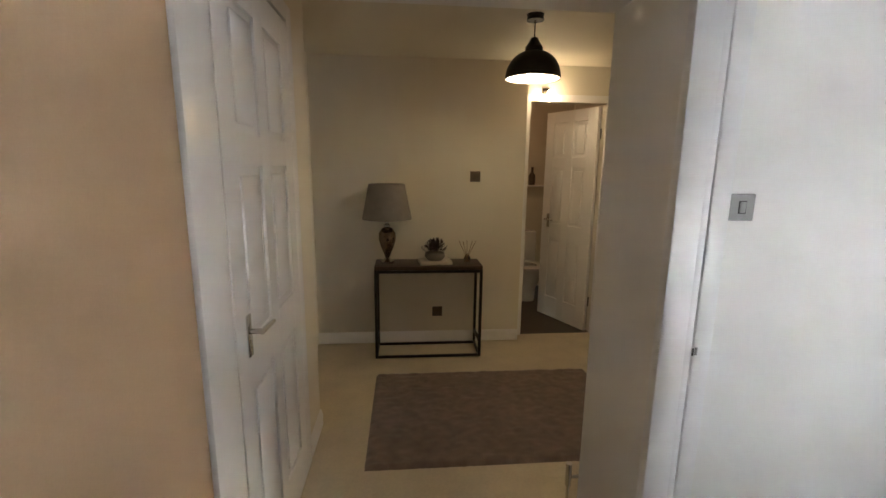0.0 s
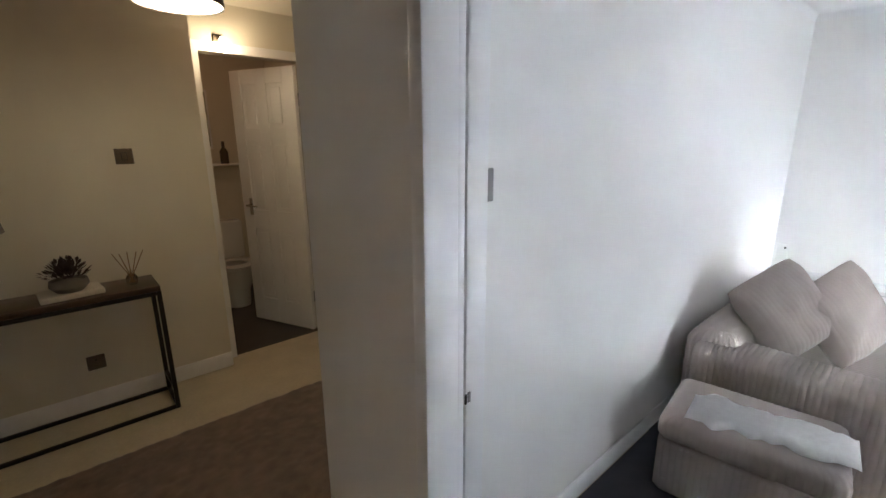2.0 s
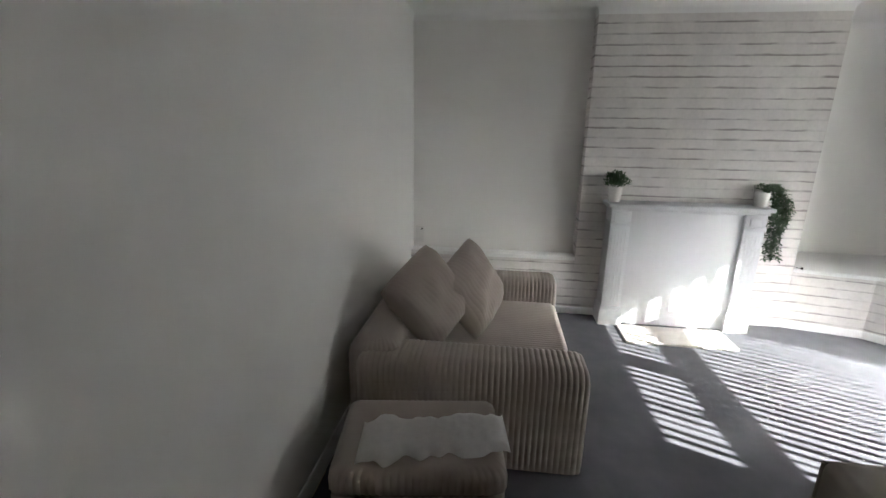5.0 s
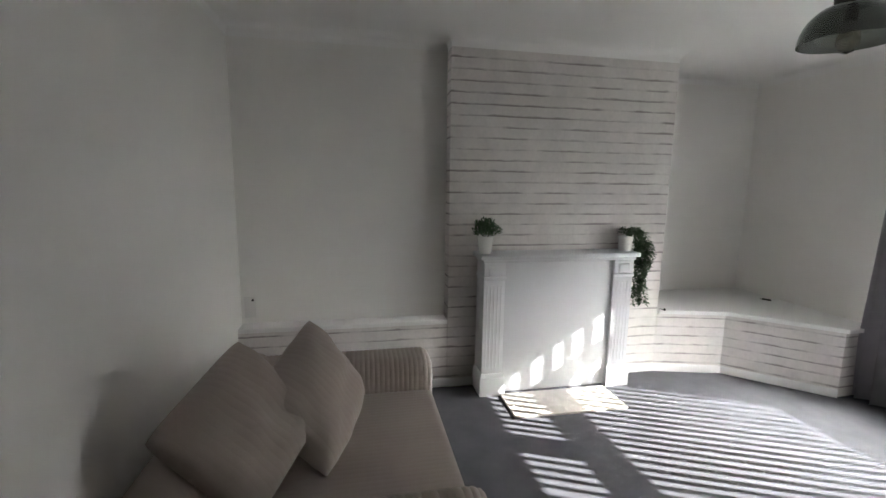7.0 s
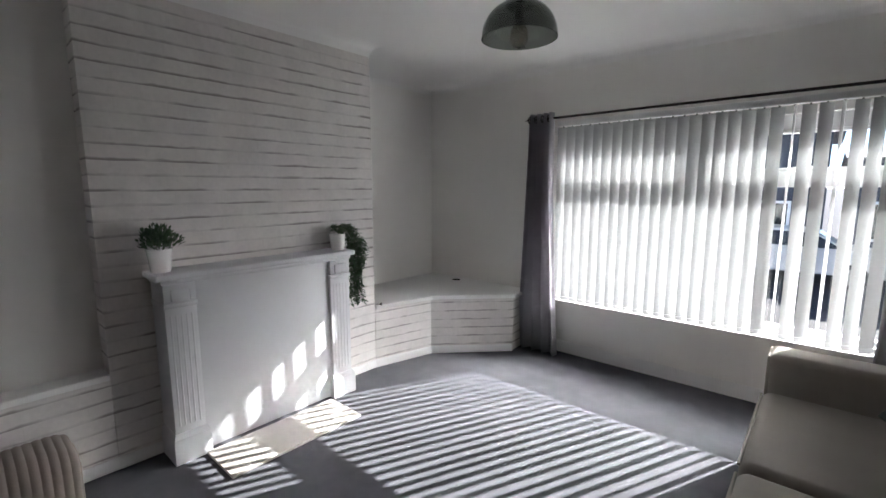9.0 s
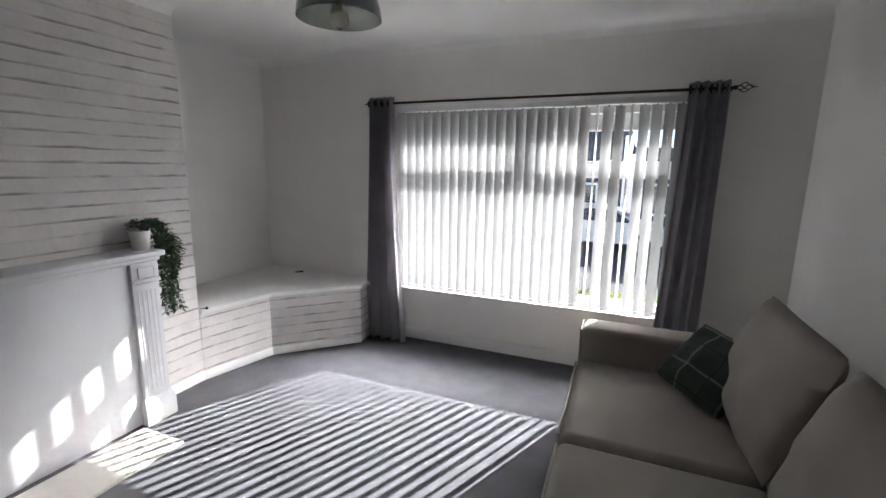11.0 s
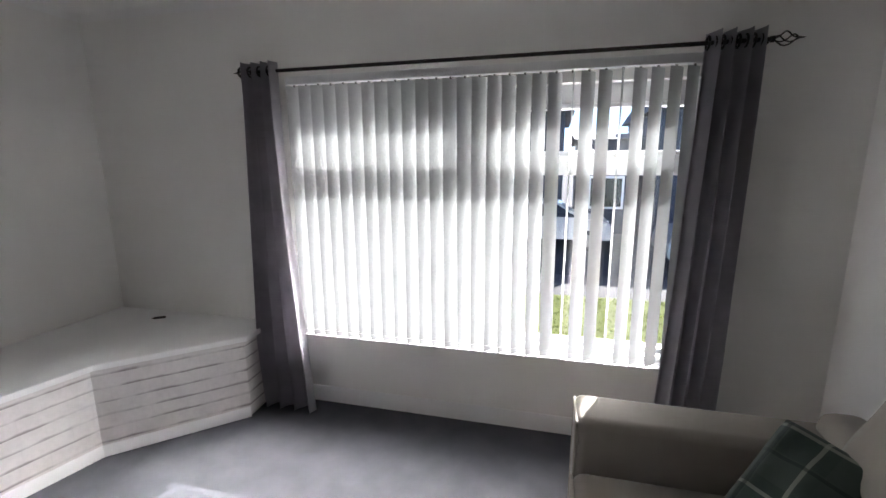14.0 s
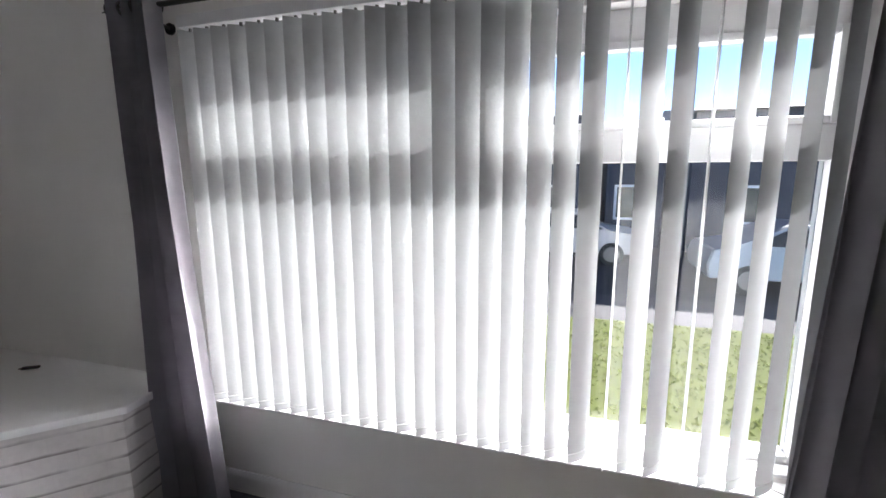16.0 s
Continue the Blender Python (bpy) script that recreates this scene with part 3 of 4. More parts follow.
BX0, BX1, BZ0, BZ1, BY = 1.388, 3.45, 0.495, 1.935, -4.395
TURNED = {4: 79.0, 7: 86.0}
blind = thing("vertical_blind", "white fabric vertical blind with slats turned half open", "blind", (BX0, BY, BZ0))
part("headrail", bx(-0.01, BX1 - BX0 + 0.01, -0.025, 0.025, BZ1 - BZ0 + 0.008, BZ1 - BZ0 + 0.05, 0.004), M_UPVC, blind)
SP = 0.0742
nsl = int((BX1 - BX0) / SP)
slat_mesh = pocket_mesh = None
for k in range(nsl + 1):
    x = 0.03 + k * SP
    a = TURNED.get(k, 41.5 + random.uniform(-2, 2))
    if slat_mesh is None:
        bm = bmesh.new()
        cols, H = 6, BZ1 - BZ0
        rows_v = []
        for z in (0.0, 0.03, 0.031, H * 0.5, H):
            row = []
            for i in range(cols + 1):
                u = i / cols - 0.5
                row.append(bm.verts.new((u * 0.089, 0.006 * (1 - 4 * u * u) + (0.0025 if z < 0.0305 else 0), z)))
            rows_v.append(row)
        for r0, r1 in zip(rows_v, rows_v[1:]):
            for i in range(cols):
                bm.faces.new((r0[i], r0[i + 1], r1[i + 1], r1[i]))
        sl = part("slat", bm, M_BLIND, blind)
        slat_mesh = sl.data
    else:
        sl = new("slat", slat_mesh)
        sl.parent = blind
    sl.matrix_local = pose(x, 0, 0, random.uniform(-0.3, 0.3), 0, a)
    if pocket_mesh is None:
        bm = bmesh.new()
        lo, hi = [], []
        for i in range(7):
            u = i / 6 - 0.5
            y = 0.006 * (1 - 4 * u * u) + 0.0042
            lo.append(bm.verts.new((u * 0.090, y, -0.001)))
            hi.append(bm.verts.new((u * 0.090, y, 0.036)))
        for i in range(6):
            bm.faces.new((lo[i], lo[i + 1], hi[i + 1], hi[i]))
        bmesh.ops.solidify(bm, geom=bm.faces[:], thickness=0.0012)
        pk = part("weight_pocket", bm, M_POCKET, blind, "stitched weight pocket")
        pocket_mesh = pk.data
    else:
        pk = new("weight_pocket", pocket_mesh)
        pk.parent = blind
    pk.matrix_local = sl.matrix_local.copy()
    hk = bmesh.new()
    tube(hk, (x, 0, BZ1 - BZ0 - 0.004), (x, 0, BZ1 - BZ0 + 0.01), 0.006, n=6)
    part("hanger", hk, M_BRUSHED, blind)
for k in range(nsl):
    ch = bmesh.new()
    x = 0.03 + k * SP
    tube(ch, (x + 0.02, 0.02, 0.012), (x + SP - 0.02, -0.02, 0.006), 0.0022, n=5)
    part("link_chain", ch, M_PLASTIC, blind)


def curtain(x0, x1, flare0, flare1, label):
    c = thing("curtain", label, "curtain", ((x0 + x1) / 2, -4.325, 0.012), group="pair of curtains")
    bm = bmesh.new()
    cols, rws = 88, 16
    xm = (x0 + x1) / 2
    grid = []
    for j in range(rws + 1):
        v = j / rws
        z = 2.04 * v
        a0, a1 = x0 + flare0 * (1 - v) ** 1.6, x1 + flare1 * (1 - v) ** 1.6
        line = []
        for i in range(cols + 1):
            u = i / cols
            ph = 2 * math.pi * 4.0 * u
            amp = 0.048 + 0.012 * noise.noise(Vector((u * 5, v * 1.5, x0)))
            y = amp * math.sin(ph + 0.5 * noise.noise(Vector((u * 2, v * 1.2, x0 + 3)))) + 0.006 * math.sin(2.3 * ph + 4 * v)
            x = a0 + (a1 - a0) * (u + 0.025 * math.sin(2 * ph)) + 0.008 * noise.noise(Vector((u * 6, v * 2.5, 9)))
            line.append(bm.verts.new((x - xm, y, z)))
        grid.append(line)
    for j in range(rws):
        for i in range(cols):
            bm.faces.new((grid[j][i], grid[j][i + 1], grid[j + 1][i + 1], grid[j + 1][i]))
    bmesh.ops.solidify(bm, geom=bm.faces[:], thickness=0.003)
    part("drape", bm, M_CURTAIN, c, smooth=60)
    for k in range(8):
        u = (k + 0.5) / 8
        e = bmesh.new()
        for a in range(12):
            p = [Vector((0.004, 0.026 * math.cos(t), 0.026 * math.sin(t))) for t in (2 * math.pi * a / 12, 2 * math.pi * (a + 1) / 12)]
            tube(e, p[0], p[1], 0.005, n=5)
        moved(e, Matrix.Translation((x0 + (x1 - x0) * u - xm, -0.0, 1.996)))
        part("eyelet", e, M_BLACK, c, "dark metal eyelet")
    return c


curtain(3.475, 3.71, -0.10, 0.06, "slate grey eyelet curtain drawn back beside the corner ledge")
curtain(1.18, 1.405, 0.02, 0.085, "slate grey eyelet curtain drawn back behind the sofa")
rod = thing("curtain_rod", "thin black metal curtain rod with twisted cage finials", "curtain rod", (2.4, -4.325, 2.008))
part("pole", tube(bmesh.new(), (-1.235, 0, 0), (1.225, 0, 0), 0.0095, n=12), M_BLACK, rod)
for s, x in ((-1, -1.235), (1, 1.225)):
    f = bmesh.new()
    for k in range(4):
        pr = None
        for i in range(9):
            v = i / 8
            r, a = 0.024 * math.sin(math.pi * v) + 0.003, k * math.pi / 2 + v * math.pi * 0.9
            p = Vector((x + s * (0.012 + 0.085 * v), r * math.cos(a), r * math.sin(a)))
            if pr is not None:
                tube(f, pr, p, 0.003, n=5)
            pr = p
    tube(f, (x, 0, 0), (x + s * 0.014, 0, 0), 0.013)
    tube(f, (x + s * 0.096, 0, 0), (x + s * 0.125, 0, 0), 0.006, 0.001)
    part("finial", f, M_BLACK, rod)
for x in (-1.225, 1.19):
    b = bmesh.new()
    tube(b, (x, 0, -0.012), (x, WALL_Y + 4.328, -0.03), 0.006, n=8)
    tube(b, (x, WALL_Y + 4.335, -0.03), (x, WALL_Y + 4.325, -0.03), 0.022, n=12)
    part("bracket", b, M_BLACK, rod)

# ---- fireplace ----
fire = thing("fireplace_surround", "white painted fireplace surround with boarded opening", "fireplace", (4.39, -2.213, 0.0))
FD = -0.19
for y0, y1 in ((0.415, 0.567), (-0.567, -0.415)):
    pil = bmesh.new()
    box(pil, FD, -0.002, y0, y1, 0.16, 0.84, 0.004)
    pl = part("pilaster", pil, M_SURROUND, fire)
    for k in range(5):
        yy = y0 + 0.026 + k * (y1 - y0 - 0.052) / 4
        part("reed", tube(bmesh.new(), (FD + 0.004, yy, 0.2), (FD + 0.004, yy, 0.8), 0.0065, n=10), M_SURROUND, pl)
    base = bmesh.new()
    prof = [(0.022, 0.0), (0.022, 0.11), (0.016, 0.125), (0.018, 0.135), (0.008, 0.15), (0.002, 0.16)]
    vs = []
    for o, z in prof:
        vs.append([base.verts.new(p) for p in ((FD - o, y0 - o * 0.7, z), (FD - o, y1 + o * 0.7, z), (-0.002, y1 + o * 0.7, z), (-0.002, y0 - o * 0.7, z))])
    for a, b in zip(vs, vs[1:]):
        for i in range(4):
            base.faces.new((a[i], a[(i + 1) % 4], b[(i + 1) % 4], b[i]))
    base.faces.new(vs[0])
    base.faces.new(vs[-1])
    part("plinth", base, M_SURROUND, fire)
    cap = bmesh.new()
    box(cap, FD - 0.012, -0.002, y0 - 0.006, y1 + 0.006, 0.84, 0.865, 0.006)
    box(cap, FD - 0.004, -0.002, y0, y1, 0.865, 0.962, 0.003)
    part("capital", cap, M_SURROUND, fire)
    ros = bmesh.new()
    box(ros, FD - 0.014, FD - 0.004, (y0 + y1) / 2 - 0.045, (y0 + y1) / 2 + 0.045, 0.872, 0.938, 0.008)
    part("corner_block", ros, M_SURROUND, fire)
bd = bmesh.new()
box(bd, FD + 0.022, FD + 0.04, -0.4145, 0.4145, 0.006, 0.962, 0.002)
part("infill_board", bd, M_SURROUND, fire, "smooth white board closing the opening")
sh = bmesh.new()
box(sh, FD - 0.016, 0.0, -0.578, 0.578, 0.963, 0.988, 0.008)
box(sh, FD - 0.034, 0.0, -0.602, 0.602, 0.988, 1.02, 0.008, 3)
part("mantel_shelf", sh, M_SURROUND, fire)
hearth = thing("hearth", "low cream stone hearth slab before the fireplace", "hearth", (4.03, -2.18, 0.0))
part("slab", bx(-0.175, 0.145, -0.405, 0.40, 0.0, 0.016, 0.004), M_MARBLE, hearth)


# ---- plants on the mantel ----
def leaf_quad(bm, p, d, up, ln, wd):
    side = d.cross(up).normalized() * wd / 2
    mid = p + d * ln * 0.5 + up * ln * 0.08
    tip = p + d * ln
    a, b, c, e = bm.verts.new(p), bm.verts.new(mid + side), bm.verts.new(tip), bm.verts.new(mid - side)
    bm.faces.new((a, b, c))
    bm.faces.new((a, c, e))


def pot(parent, r0, r1, h):
    bm = bmesh.new()
    lathe(bm, [(r0, 0), (r1, h), (r1 - 0.005, h), (r1 - 0.008, h - 0.012), (0.002, h - 0.012)], closed=True)
    return part("pot", bm, M_CERAMIC, parent, "white ceramic pot")


rng = random.Random(5)
pl = thing("potted_plant", "small bushy green plant in a white pot on the mantel", "plant", (4.285, -1.672, 1.02), group="mantel plants")
pot(pl, 0.044, 0.060, 0.12)
bm = bmesh.new()
for k in range(620):
    th, ph = rng.uniform(0, 2 * math.pi), rng.uniform(0.0, 1.45)
    r = rng.uniform(0.03, 0.105) * (0.85 + 0.25 * noise.noise(Vector((math.cos(th) * 2, math.sin(th) * 2, ph * 2))))
    p = Vector((r * math.sin(ph) * math.cos(th) * 1.1, r * math.sin(ph) * math.sin(th) * 1.1, 0.115 + 1.2 * r * math.cos(ph)))
    d = (p - Vector((0, 0, 0.09)) + Vector((rng.uniform(-.04, .04), rng.uniform(-.04, .04), rng.uniform(-.02, .05)))).normalized()
    leaf_quad(bm, p, d, Vector((rng.uniform(-.6, .6), rng.uniform(-.6, .6), 1)).normalized(), rng.uniform(0.022, 0.038), rng.uniform(0.011, 0.018))
part("foliage", bm, M_LEAF, pl, "dense dark green leaves", smooth=0)
stm = bmesh.new()
for k in range(14):
    a = rng.uniform(0, 6.28)
    tube(stm, (0.012 * math.cos(a), 0.012 * math.sin(a), 0.1), (0.05 * math.cos(a), 0.05 * math.sin(a), 0.17), 0.0015, n=5)
part("stems", stm, M_STEM, pl)

tp = thing("trailing_plant", "trailing green plant spilling from a white pot on the mantel", "plant", (4.285, -2.755, 1.02), group="mantel plants")
pot(tp, 0.045, 0.055, 0.11)
bm, stm = bmesh.new(), bmesh.new()
for s in range(20):
    a = rng.uniform(-2.5, -1.1)
    out, drop = rng.uniform(0.07, 0.165), rng.choice((0.14, 0.24, 0.34, 0.44, 0.54))
    last = None
    n = 10 + int(drop * 50)
    for i in range(n + 1):
        v = i / n
        x = out * math.cos(a) * min(1, v * 3) * 0.8 + 0.008 * math.sin(9 * v + s)
        y = -0.02 + out * math.sin(a) * min(1, v * 3) * 1.15 + 0.010 * math.cos(7 * v + s)
        z = 0.115 + 0.05 * math.sin(min(1, v * 3) * math.pi) - drop * max(0, v - 0.15) * 1.15
        p = Vector((x, y, z))
        if last is not None:
            tube(stm, last, p, 0.0013, n=4)
            for q in range(3):
                d = Vector((rng.uniform(-1, 1), rng.uniform(-1, 1), rng.uniform(-0.9, 0.3))).normalized()
                leaf_quad(bm, p, d, Vector((rng.uniform(-.5, .5), rng.uniform(-.5, .5), 1)).normalized(), rng.uniform(0.024, 0.04), rng.uniform(0.015, 0.024))
        last = p
for k in range(160):
    th, r = rng.uniform(0, 6.28), rng.uniform(0.01, 0.065)
    p = Vector((r * math.cos(th), r * math.sin(th) - 0.01, 0.115 + rng.uniform(0, 0.05)))
    leaf_quad(bm, p, Vector((math.cos(th), math.sin(th), rng.uniform(0, .8))).normalized(), Vector((0, 0, 1)), 0.028, 0.015)
part("foliage", bm, M_LEAF, tp, "small dark green trailing leaves", smooth=0)
part("stems", stm, M_STEM, tp)


# ---- sofas ----
def ribbed_block(bm, w, d, h, rad=0.05, top=0.05, rib=0.0046, pitch=0.026, z0=0.0, bulge=0.0):
    """An upholstered block on x 0..w, y 0..d, z0..h with upright cord ribs all round and a rounded top."""
    loop = []
    step = pitch / 6

    def run(ax, ay, bx_, by_, nx, ny):
        ln = math.hypot(bx_ - ax, by_ - ay)
        m = max(2, int(ln / step))
        for i in range(m):
            t = i / m
            loop.append((ax + (bx_ - ax) * t, ay + (by_ - ay) * t, nx, ny))

    def arc(cx, cy, a0):
        m = max(3, int(rad * math.pi / 2 / step))
        for i in range(m):
            a = a0 + math.pi / 2 * i / m
            loop.append((cx + rad * math.cos(a), cy + rad * math.sin(a), math.cos(a), math.sin(a)))

    run(rad, 0, w - rad, 0, 0, -1)
    arc(w - rad, rad, -math.pi / 2)
    run(w, rad, w, d - rad, 1, 0)
    arc(w - rad, d - rad, 0)
    run(w - rad, d, rad, d, 0, 1)
    arc(rad, d - rad, math.pi / 2)
    run(0, d - rad, 0, rad, -1, 0)
    arc(rad, rad, math.pi)
    levels = [(z0, 0.012, 1.0), (z0 + 0.02, 0.0, 1.0), ((z0 + h) / 2, -bulge, 1.0), (h - top, 0.0, 1.0)]
    for i in range(1, 7):
        a = math.pi / 2 * i / 6
        levels.append((h - top + top * math.sin(a), top * (1 - math.cos(a)), 1.0 - 0.5 * i / 6))
    levels.append((h + 0.004, top + 0.06, 0.35))
    rings = []
    for z, inset, amt in levels:
        ring, s = [], 0.0
        pv = None
        for x, y, nx, ny in loop:
            if pv:
                s += math.hypot(x - pv[0], y - pv[1])
            pv = (x, y)
            o = rib * amt * abs(math.sin(math.pi * s / pitch))
            kx, ky = 1 - min(inset, 0.42 * w) / (w / 2), 1 - min(inset, 0.42 * d) / (d / 2)
            ring.append(bm.verts.new((w / 2 + (x + nx * o - w / 2) * kx, d / 2 + (y + ny * o - d / 2) * ky, z)))
        rings.append(ring)
    n = len(loop)
    for a, b in zip(rings, rings[1:]):
        for i in range(n):
            bm.faces.new((a[i], a[(i + 1) % n], b[(i + 1) % n], b[i]))
    bm.faces.new(rings[0][::-1])
    bm.faces.new(rings[-1])
    return bm


def ribbed_arm(bm, w, d, h, top=0.075, end=0.06, rib=0.0046, pitch=0.026, z0=0.035):
    """A sofa arm on x 0..w, y 0..d whose cord ribs run up one side, over the top and down the other."""
    sec = [(0.0, z0, -1, 0), (0.0, (z0 + h) / 2, -1, 0)]
    for i in range(7):
        a = math.pi - math.pi / 2 * i / 6
        sec.append((top + top * math.cos(a), h - top + top * math.sin(a), math.cos(a), math.sin(a)))
    for i in range(7):
        a = math.pi / 2 - math.pi / 2 * i / 6
        sec.append((w - top + top * math.cos(a), h - top + top * math.sin(a), math.cos(a), math.sin(a)))
    sec += [(w, (z0 + h) / 2, 1, 0), (w, z0, 1, 0)]
    n = int(d / (pitch / 6))
    rings = []
    for j in range(n + 1):
        y = d * j / n
        g = max(0.0, end - min(y, d - y)) / end
        e = end * 0.55 * (1 - math.sqrt(max(0.0, 1 - g * g)))
        o = rib * abs(math.sin(math.pi * y / pitch)) - e
        rings.append([bm.verts.new((x + nx * o, y, max(z0, z + nz * o))) for x, z, nx, nz in sec])
    m = len(sec)
    for a, b in zip(rings, rings[1:]):
        for i in range(m):
            k = (i + 1) % m
            bm.faces.new((a[i], a[k], b[k], b[i]))
    bm.faces.new(rings[0])
    bm.faces.new(rings[-1][::-1])
    return bm


def rib_bump(name, axis, pitch=0.026):
    m = mat(name, (0.35, 0.297, 0.262), 0.85, vary=0.08, scale=5, grain=300, bump=0.25, sheen=0.12)
    t, b, ramp, bp = nodes_of(m)
    co = t.nodes.new("ShaderNodeTexCoord")
    sep = t.nodes.new("ShaderNodeSeparateXYZ")
    t.links.new(co.outputs["Object"], sep.inputs[0])
    w = maths(t, "ABSOLUTE", maths(t, "SINE", maths(t, "MULTIPLY", sep.outputs[axis], math.pi / pitch)))
    b2 = t.nodes.new("ShaderNodeBump")
    b2.inputs["Strength"].default_value, b2.inputs["Distance"].default_value = 0.28, 0.004
    t.links.new(w, b2.inputs["Height"])
    t.links.new(bp.outputs[0], b2.inputs["Normal"])
    t.links.new(b2.outputs[0], b.inputs["Normal"])
    return m


M_CORDX = rib_bump("taupe_corduroy_cushion", 0)

s1 = thing("corduroy_sofa", "taupe corduroy two-seat sofa with broad arms in the corner", "sofa", (2.39, -1.19, 0.0))
SW, SD = 1.48, 1.10
part("base", moved(ribbed_block(bmesh.new(), SW - 0.46, SD - 0.22, 0.24, 0.02, 0.01, z0=0.035), pose(0.23, 0.03, 0)), M_CORD, s1)
for ax in (0.0, SW - 0.265):
    arm = part("arm", moved(ribbed_arm(bmesh.new(), 0.265, SD - 0.05, 0.545), pose(ax, 0, 0)), M_CORD, s1)
    fp, strip = bmesh.new(), []
    for i in range(61):
        x = 0.035 + 0.195 * i / 60
        top = 0.505 - 0.05 * abs(2 * i / 60 - 1) ** 4
        y = -0.001 - 0.005 * abs(math.sin(math.pi * (x - 0.035) / 0.026))
        strip.append((fp.verts.new((ax + x, y, 0.05)), fp.verts.new((ax + x, y, top)), fp.verts.new((ax + x, 0.004, top + 0.008))))
    for p, q in zip(strip, strip[1:]):
        fp.faces.new((p[0], q[0], q[1], p[1]))
        fp.faces.new((p[1], q[1], q[2], p[2]))
    part("front_panel", fp, M_CORD, arm)
part("backrest", moved(ribbed_block(bmesh.new(), SW - 0.12, 0.25, 0.60, 0.06, 0.09, z0=0.035), pose(0.06, SD - 0.24, 0)), M_CORD, s1)
seat = bmesh.new()
box(seat, 0.267, SW - 0.267, 0.005, SD - 0.22, 0.242, 0.40, 0.045, 4)
part("seat_cushion", seat, M_CORDX, s1)
for k, (x, y) in enumerate(((0.06, 0.1), (SW - 0.14, 0.1), (0.06, SD - 0.14), (SW - 0.14, SD - 0.14))):
    part("foot", bx(x, x + 0.07, y, y + 0.07, 0.0, 0.036, 0.004), M_BLACK, s1)
def big_cushion(name, label, cat, size, place, rot, material, thick=0.2, seed=0, group="", rnd=0.13):
    ob = thing(name, label, cat, place, 0, group)
    bm = pillow(bmesh.new(), size, thick, size, 2.3, 20, 0.10, 0.035, seed, rnd)
    c = part("cover", bm, material, ob, smooth=80)
    c.matrix_local = pose(0, 0, 0, 0, 0, rot[2]) @ pose(0, 0, 0, rot[0], 0, 0) @ pose(0, 0, 0, 0, rot[1], 0)
    return ob


big_cushion("scatter_cushion", "plump taupe corduroy cushion leaning on the sofa back", "cushion", 0.46, (2.87, -0.41, 0.67), (-30, -28, -42), M_CORDX, 0.24, 3, "corduroy cushions", 0.06)
big_cushion("scatter_cushion", "plump taupe corduroy cushion propped beside another", "cushion", 0.47, (3.10, -0.63, 0.655), (-24, -22, -30), M_CORDX, 0.22, 8, "corduroy cushions", 0.06)

ott = thing("footstool", "taupe corduroy storage footstool before the sofa", "footstool", (1.875, -0.215, 0.0), 0)
part("body", moved(ribbed_block(bmesh.new(), 0.62, 0.43, 0.285, 0.03, 0.012, z0=0.02), pose(0, 0, 0, 0, 0, -82)), M_CORD, ott)
part("lid", moved(ribbed_block(bmesh.new(), 0.63, 0.44, 0.40, 0.035, 0.045, z0=0.288), pose(-0.005, 0.004, 0, 0, 0, -82)), M_CORD, ott)
for u, v in ((0.04, 0.04), (0.54, 0.04), (0.04, 0.34), (0.54, 0.34)):
    part("foot", moved(bx(u, u + 0.04, v, v + 0.04, 0.0, 0.021, 0.003), pose(0, 0, 0, 0, 0, -82)), M_BLACK, ott)
thr = thing("fleece_throw", "white fluffy throw folded across the footstool", "throw", (2.09, -0.555, 0.405), -82)
bm = bmesh.new()
grid = []
for j in range(15):
    line = []
    for i in range(45):
        u, v = i / 44 - 0.5, j / 14 - 0.5
        e = max(0.0, 1 - (abs(2 * u)) ** 8) * max(0.0, 1 - (abs(2 * v)) ** 6)
        wob = 0.045 * noise.noise(Vector((u * 6, 4, v))) + 0.02 * noise.noise(Vector((u * 17, 4, 2 + v)))
        line.append(bm.verts.new((u * 0.56, v * 0.23 + wob + 0.04 * u, 0.002 + 0.03 * e ** 0.5 + 0.007 * e * noise.noise(Vector((u * 24, v * 14, 1))))))
    grid.append(line)
for j in range(14):
    for i in range(44):
        bm.faces.new((grid[j][i], grid[j][i + 1], grid[j + 1][i + 1], grid[j + 1][i]))
bmesh.ops.solidify(bm, geom=bm.faces[:], thickness=0.004)
part("fleece", bm, M_THROW, thr, smooth=60)

s2 = thing("fabric_sofa", "olive grey fabric sofa with piped edges beside the window", "sofa", (0.965, -3.78, 0.0))
W2, D2 = 2.05, 0.925
part("base", bx(0.05, D2 - 0.03, 0.03, W2 - 0.03, 0.05, 0.29, 0.02, 3), M_SOFA2, s2)
for y in (0.0, W2 - 0.2):
    ar = bmesh.new()
    box(ar, 0.03, D2, y, y + 0.2, 0.05, 0.635, 0.035, 4)
    arm = part("arm", ar, M_SOFA2, s2)
    pp = bmesh.new()
    for yy in (y + 0.012, y + 0.188):
        tube(pp, (D2 - 0.004, yy, 0.07), (D2 - 0.004, yy, 0.615), 0.006, n=6)
    tube(pp, (D2 - 0.004, y + 0.012, 0.615), (D2 - 0.004, y + 0.188, 0.615), 0.006, n=6)
    part("piping", pp, M_PIPING, arm)
part("backrest", bx(0.0, 0.15, 0.03, W2 - 0.03, 0.05, 0.70, 0.05, 4), M_SOFA2, s2)
